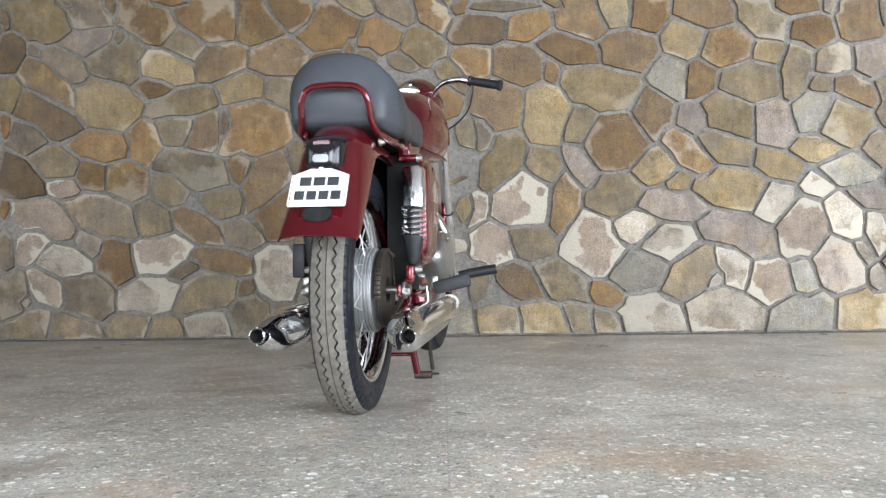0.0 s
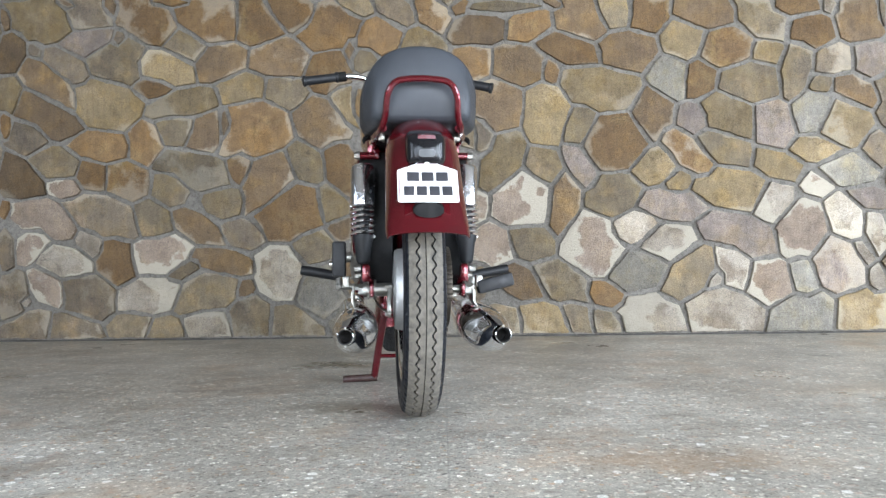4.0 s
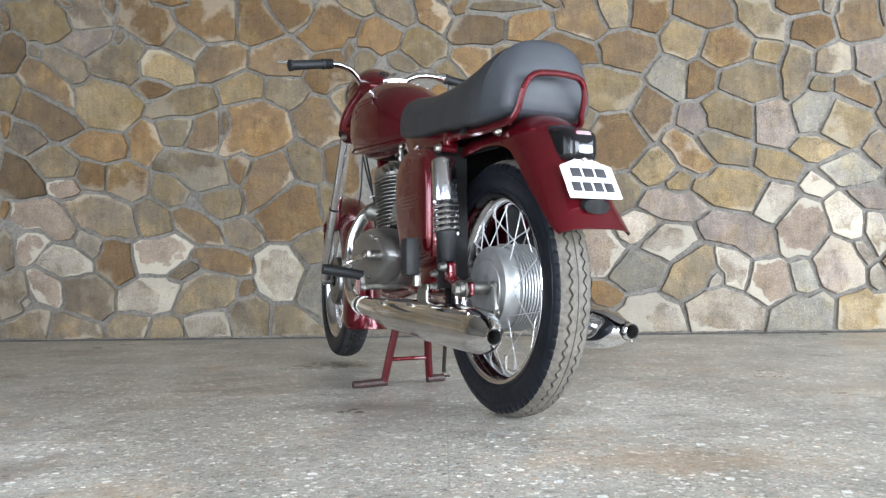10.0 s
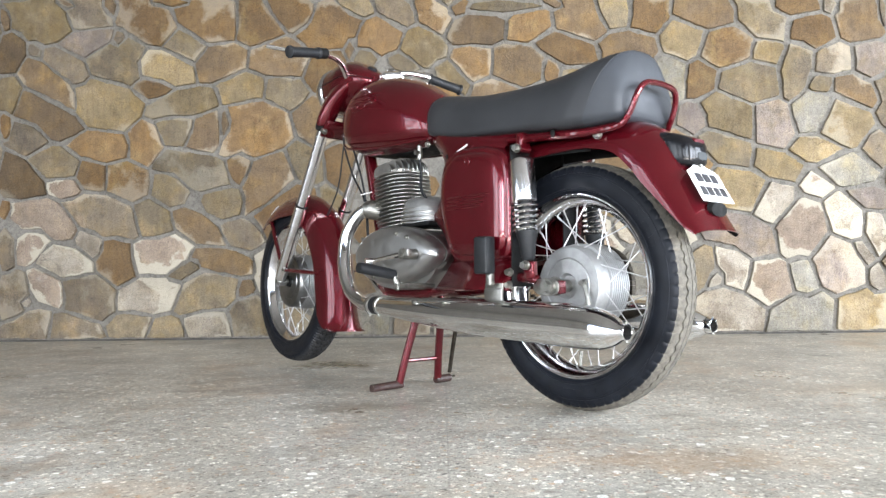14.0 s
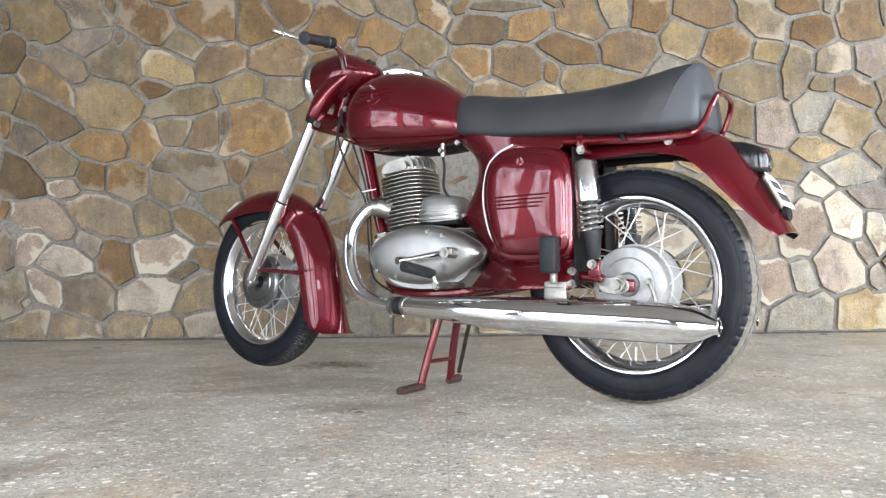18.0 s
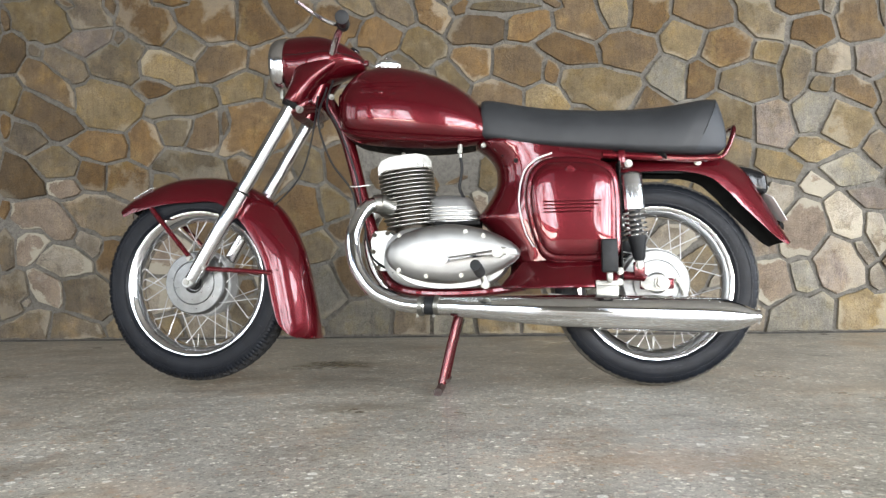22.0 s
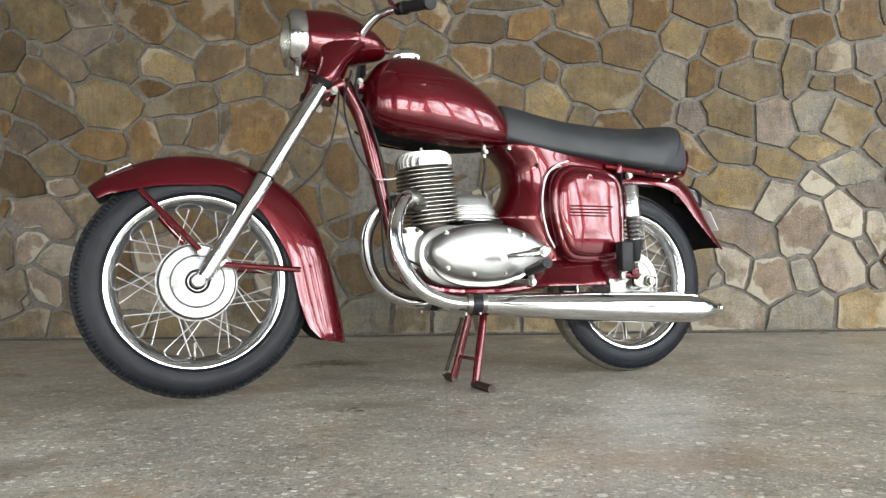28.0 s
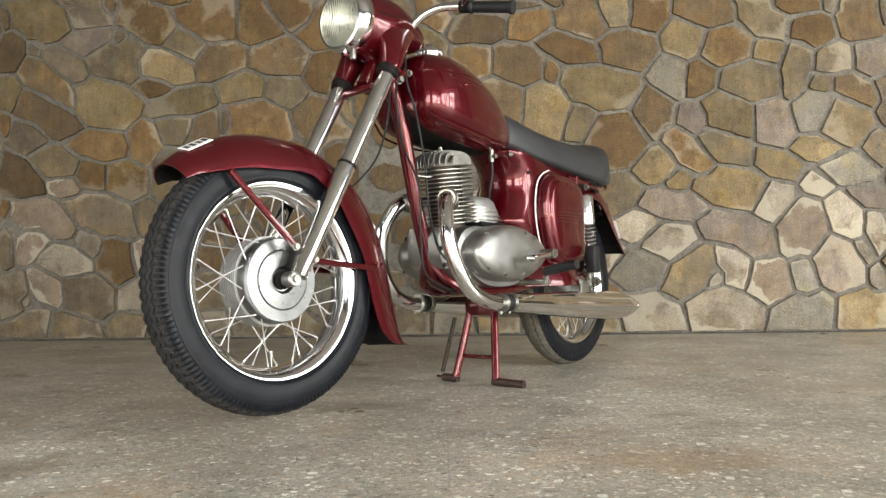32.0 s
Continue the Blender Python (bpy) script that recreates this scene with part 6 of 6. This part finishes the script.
# ---- shock absorbers, swinging arm, stand
for s in (1, -1):
    y = 0.124 * s
    top, low = Vector((-0.526, y, 0.606)), Vector((-0.546, y, 0.338))
    d = low - top
    bm = bmesh.new()
    rings = []
    u, v = Vector((0, 1, 0)), d.normalized().cross(Vector((0, 1, 0)))
    for t, r in ((0.06, 0.010), (0.075, 0.024), (0.10, 0.0295), (0.44, 0.0295), (0.455, 0.025), (0.455, 0.012)):
        rings.append([top + d * t + (u * math.cos(q) + v * math.sin(q)) * r for q in (2 * math.pi * k / 24 for k in range(24))])
    loft(bm, rings)
    shock = part("shock_absorber", bm, WORN_CHROME, bike, "rear shock with chrome upper shroud", 40)
    bm = bmesh.new()
    rings = []
    for t, r in ((0.43, 0.016), (0.70, 0.016), (0.71, 0.0255), (0.75, 0.0245), (0.78, 0.0215), (0.93, 0.0165), (0.96, 0.012)):
        rings.append([top + d * t + (u * math.cos(q) + v * math.sin(q)) * r for q in (2 * math.pi * k / 20 for k in range(20))])
    loft(bm, rings)
    part("damper_body", bm, RUBBER, shock, "black damper body")
    bm = bmesh.new()
    turns, n = 5.5, 110
    tube(bm, [tuple(top + d * (0.45 + 0.27 * k / n) + (u * math.cos(q) + v * math.sin(q)) * 0.0275) for k, q in ((k, 2 * math.pi * turns * k / n) for k in range(n + 1))], 0.0036, 6, 1)
    part("coil_spring", bm, CHROME, shock, "chrome coil spring")
    bolt("shock_bolt", (-0.522, y + 0.012 * s, 0.611), 0.0085, 0.010, STEEL, shock, sign=s)
    bolt("shock_bolt", (-0.544, y + 0.012 * s, 0.337), 0.009, 0.012, STEEL, shock, sign=s)
    bm = bmesh.new()
    rod(bm, (-0.522, 0.094 * s, 0.611), (-0.522, y + 0.01 * s, 0.611), 0.009)
    box(bm, (-0.508, 0.098 * s, 0.628), (0.02, 0.03, 0.05), 0.004)
    part("shock_mount", bm, RED, shock)
    bm = bmesh.new()
    tube(bm, [(-0.30, 0.085 * s, 0.312), (-0.45, 0.100 * s, 0.312), (-0.545, 0.110 * s, 0.306), (-0.56, 0.110 * s, 0.300)], [0.013, 0.013, 0.012, 0.011], 12, 4)
    box(bm, (-0.592, 0.104 * s, 0.286), (0.09, 0.010, 0.030), 0.004)
    box(bm, (-0.544, 0.117 * s, 0.326), (0.030, 0.020, 0.042), 0.005)
    arm = part("swinging_arm", bm, RED, bike, "burgundy swinging arm")
    bm = bmesh.new()
    prism(bm, chaikin([(-0.548, 0.272), (-0.548, 0.303), (-0.60, 0.308), (-0.624, 0.300), (-0.626, 0.274), (-0.60, 0.264)], 1), [((0.1105) * s, 1.0), ((0.1125) * s, 1.0), (0.1135 * s, 0.96)])
    part("axle_plate", bm, STEEL, arm, "zinc chain adjuster plate")
# black sheets added to keep the gap between the side panels and the wheel dark
for s in (1, -1):
    bm = bmesh.new()
    box(bm, (-0.4985, 0.092 * s, 0.455), (0.005, 0.080, 0.335), 0.002)
    part("gap_sheet", bm, DULL_BLACK, inner_guard, "black sheet added to darken the gap beside the wheel")
# brake arm and torque arm on the left drum
bm = bmesh.new()
tube(bm, [(-0.655, 0.062, 0.295), (-0.668, 0.066, 0.262), (-0.672, 0.066, 0.235)], [0.006, 0.005, 0.006], 8, 3)
arm = part("brake_arm", bm, STEEL, bike)
bolt("brake_arm_bolt", (-0.655, 0.066, 0.295), 0.007, 0.010, STEEL, arm)
bolt("brake_arm_bolt", (-0.672, 0.068, 0.235), 0.007, 0.010, STEEL, arm)
bm = bmesh.new()
tube(bm, [(-0.672, 0.064, 0.235), (-0.50, 0.085, 0.245), (-0.30, 0.095, 0.262)], 0.003, 6, 4)
part("brake_rod", bm, STEEL, arm)

# centre stand
bm = bmesh.new()
tube(bm, [(-0.050, 0.060, 0.262), (-0.048, 0.062, 0.215), (-0.020, 0.080, 0.10), (0.0, 0.093, 0.013)], 0.0115, 12, 5)
tube(bm, [(-0.050, -0.024, 0.262), (-0.048, -0.026, 0.215), (-0.020, -0.038, 0.10), (0.0, -0.050, 0.017)], 0.0115, 12, 5)
tube(bm, [(-0.015, 0.080, 0.078), (-0.015, -0.036, 0.078)], 0.006, 10, 1)
box(bm, (-0.048, 0.018, 0.222), (0.026, 0.11, 0.05), 0.008)
stand = part("centre_stand", bm, RED, bike, "burgundy tubular centre stand")
bm = bmesh.new()
tube(bm, [(0.0, 0.084, 0.0115), (0.0, 0.13, 0.0095), (0.0, 0.188, 0.0070)], 0.0115, 12, 1)
part("stand_foot", bm, WORN_RED, stand, "scuffed long foot bar of the stand")
bm = bmesh.new()
tube(bm, [(0.0, -0.042, 0.0130), (0.0, -0.096, 0.0142)], 0.0118, 12, 1)
part("stand_foot", bm, WORN_RED, stand)
bm = bmesh.new()
rod(bm, (0.004, -0.094, 0.016), (0.004, -0.118, 0.017), 0.0035, seg=8)
part("spring_pin", bm, DARK_STEEL, stand)
bm = bmesh.new()
rod(bm, (0.002, -0.098, 0.030), (-0.05, -0.085, 0.19), 0.0062, seg=8)
part("stand_spring", bm, DARK_STEEL, stand, "dark return spring")

# ---- tap, cables
bm = bmesh.new()
rod(bm, (-0.062, 0.060, 0.705), (-0.062, 0.060, 0.655), 0.0075, seg=12)
rod(bm, (-0.062, 0.052, 0.672), (-0.062, 0.076, 0.672), 0.0065, seg=12)
part("fuel_tap", bm, STEEL, bike, "small chrome fuel tap")
bm = bmesh.new()
lathe(bm, [(0.0, 0.007), (0.006, 0.007), (0.008, 0.003), (0.009, 0.0), (0.0, 0.0)], (-0.130, 0.083, 0.684), "y", 18, False)
part("tank_bolt", bm, STEEL, bike)


def cable(name, pts, r, mat=RUBBER, label="black control cable"):
    bm = bmesh.new()
    tube(bm, pts, r, 7, 7)
    return part(name, bm, mat, bike, label)


cable("fuel_hose", [(-0.062, 0.060, 0.660), (-0.066, 0.058, 0.62), (-0.058, 0.052, 0.57), (-0.072, 0.04, 0.535)], 0.0042, RUBBER, "black fuel hose")
cable("control_cable", [(0.31, 0.045, 0.90), (0.325, 0.062, 0.82), (0.290, 0.060, 0.75), (0.245, 0.050, 0.62), (0.225, 0.045, 0.50), (0.20, 0.060, 0.38), (0.13, 0.09, 0.33)], 0.0032)
cable("control_cable", [(0.33, 0.040, 0.88), (0.355, 0.050, 0.78), (0.320, 0.040, 0.66), (0.255, 0.035, 0.56), (0.245, 0.03, 0.42), (0.225, 0.03, 0.32), (0.13, 0.05, 0.27)], 0.0032)
cable("control_cable", [(0.36, 0.030, 0.86), (0.375, 0.040, 0.74), (0.41, 0.036, 0.63), (0.47, 0.030, 0.56), (0.55, 0.02, 0.50)], 0.0026)
cable("brake_cable", [(0.215, -0.218, 1.005), (0.222, -0.215, 0.95), (0.255, -0.19, 0.89), (0.29, -0.12, 0.84), (0.325, -0.06, 0.83)], 0.0028, RUBBER, "black front brake cable")
cable("wire_tie", [(0.262, 0.040, 0.585), (0.24, 0.058, 0.582), (0.205, 0.040, 0.588)], 0.0015, WHITE, "pale cable tie")


# the front end stands turned a few degrees to the right on its steering head
STEER_AT = Vector((0.38, 0, 0.85))
STEER = Matrix.Translation(STEER_AT) @ Matrix.Rotation(radians(-3.6), 4, Vector((-0.517, 0, 0.856))) @ Matrix.Translation(-STEER_AT)
for ob in bike.children:
    if ob.name.split(".")[0] in ("front_wheel", "front_axle", "front_axle_nut", "front_mudguard", "headlamp_nacelle", "fork_collar", "fork_leg", "fork_yoke", "clamp_bolt", "handlebar"):
        ob.matrix_basis = STEER @ ob.matrix_basis


def motions():
    """The machine turns about its stand by some 150 degrees."""
    rows = [
        (0, -0.137, 2.387, 83.41), (1, -0.134, 2.384, 88.40), (2, -0.134, 2.380, 91.64), (3.5, -0.129, 2.358, 94.87),
        (6, -0.117, 2.317, 99.84), (7.5, -0.111, 2.296, 103.51), (9, -0.100, 2.277, 109.05), (10, -0.094, 2.266, 113.21),
        (11, -0.089, 2.262, 118.25), (12, -0.081, 2.253, 122.82), (13, -0.071, 2.239, 126.84), (14.5, -0.055, 2.235, 131.24),
        (16.5, -0.026, 2.216, 136.09), (17, -0.025, 2.212, 138.13), (18, -0.015, 2.206, 144.24), (19, -0.012, 2.207, 152.52),
        (20, -0.010, 2.205, 160.02), (21, -0.008, 2.202, 168.03), (22, -0.002, 2.207, 174.24), (23, 0.003, 2.198, 180.99),
        (24, 0.010, 2.197, 186.15), (25, 0.019, 2.198, 190.95), (27.5, 0.042, 2.210, 201.17), (28, 0.046, 2.209, 204.60),
        (29, 0.050, 2.208, 211.21), (30, 0.055, 2.214, 218.20), (31, 0.062, 2.226, 225.67), (32, 0.071, 2.237, 232.25),
    ]
    walk(bike, [(t, pose(x, y, 0, LEAN, 0, turn)) for t, x, y, turn in rows])


LEAN = 0.6
build_stones()
motions()
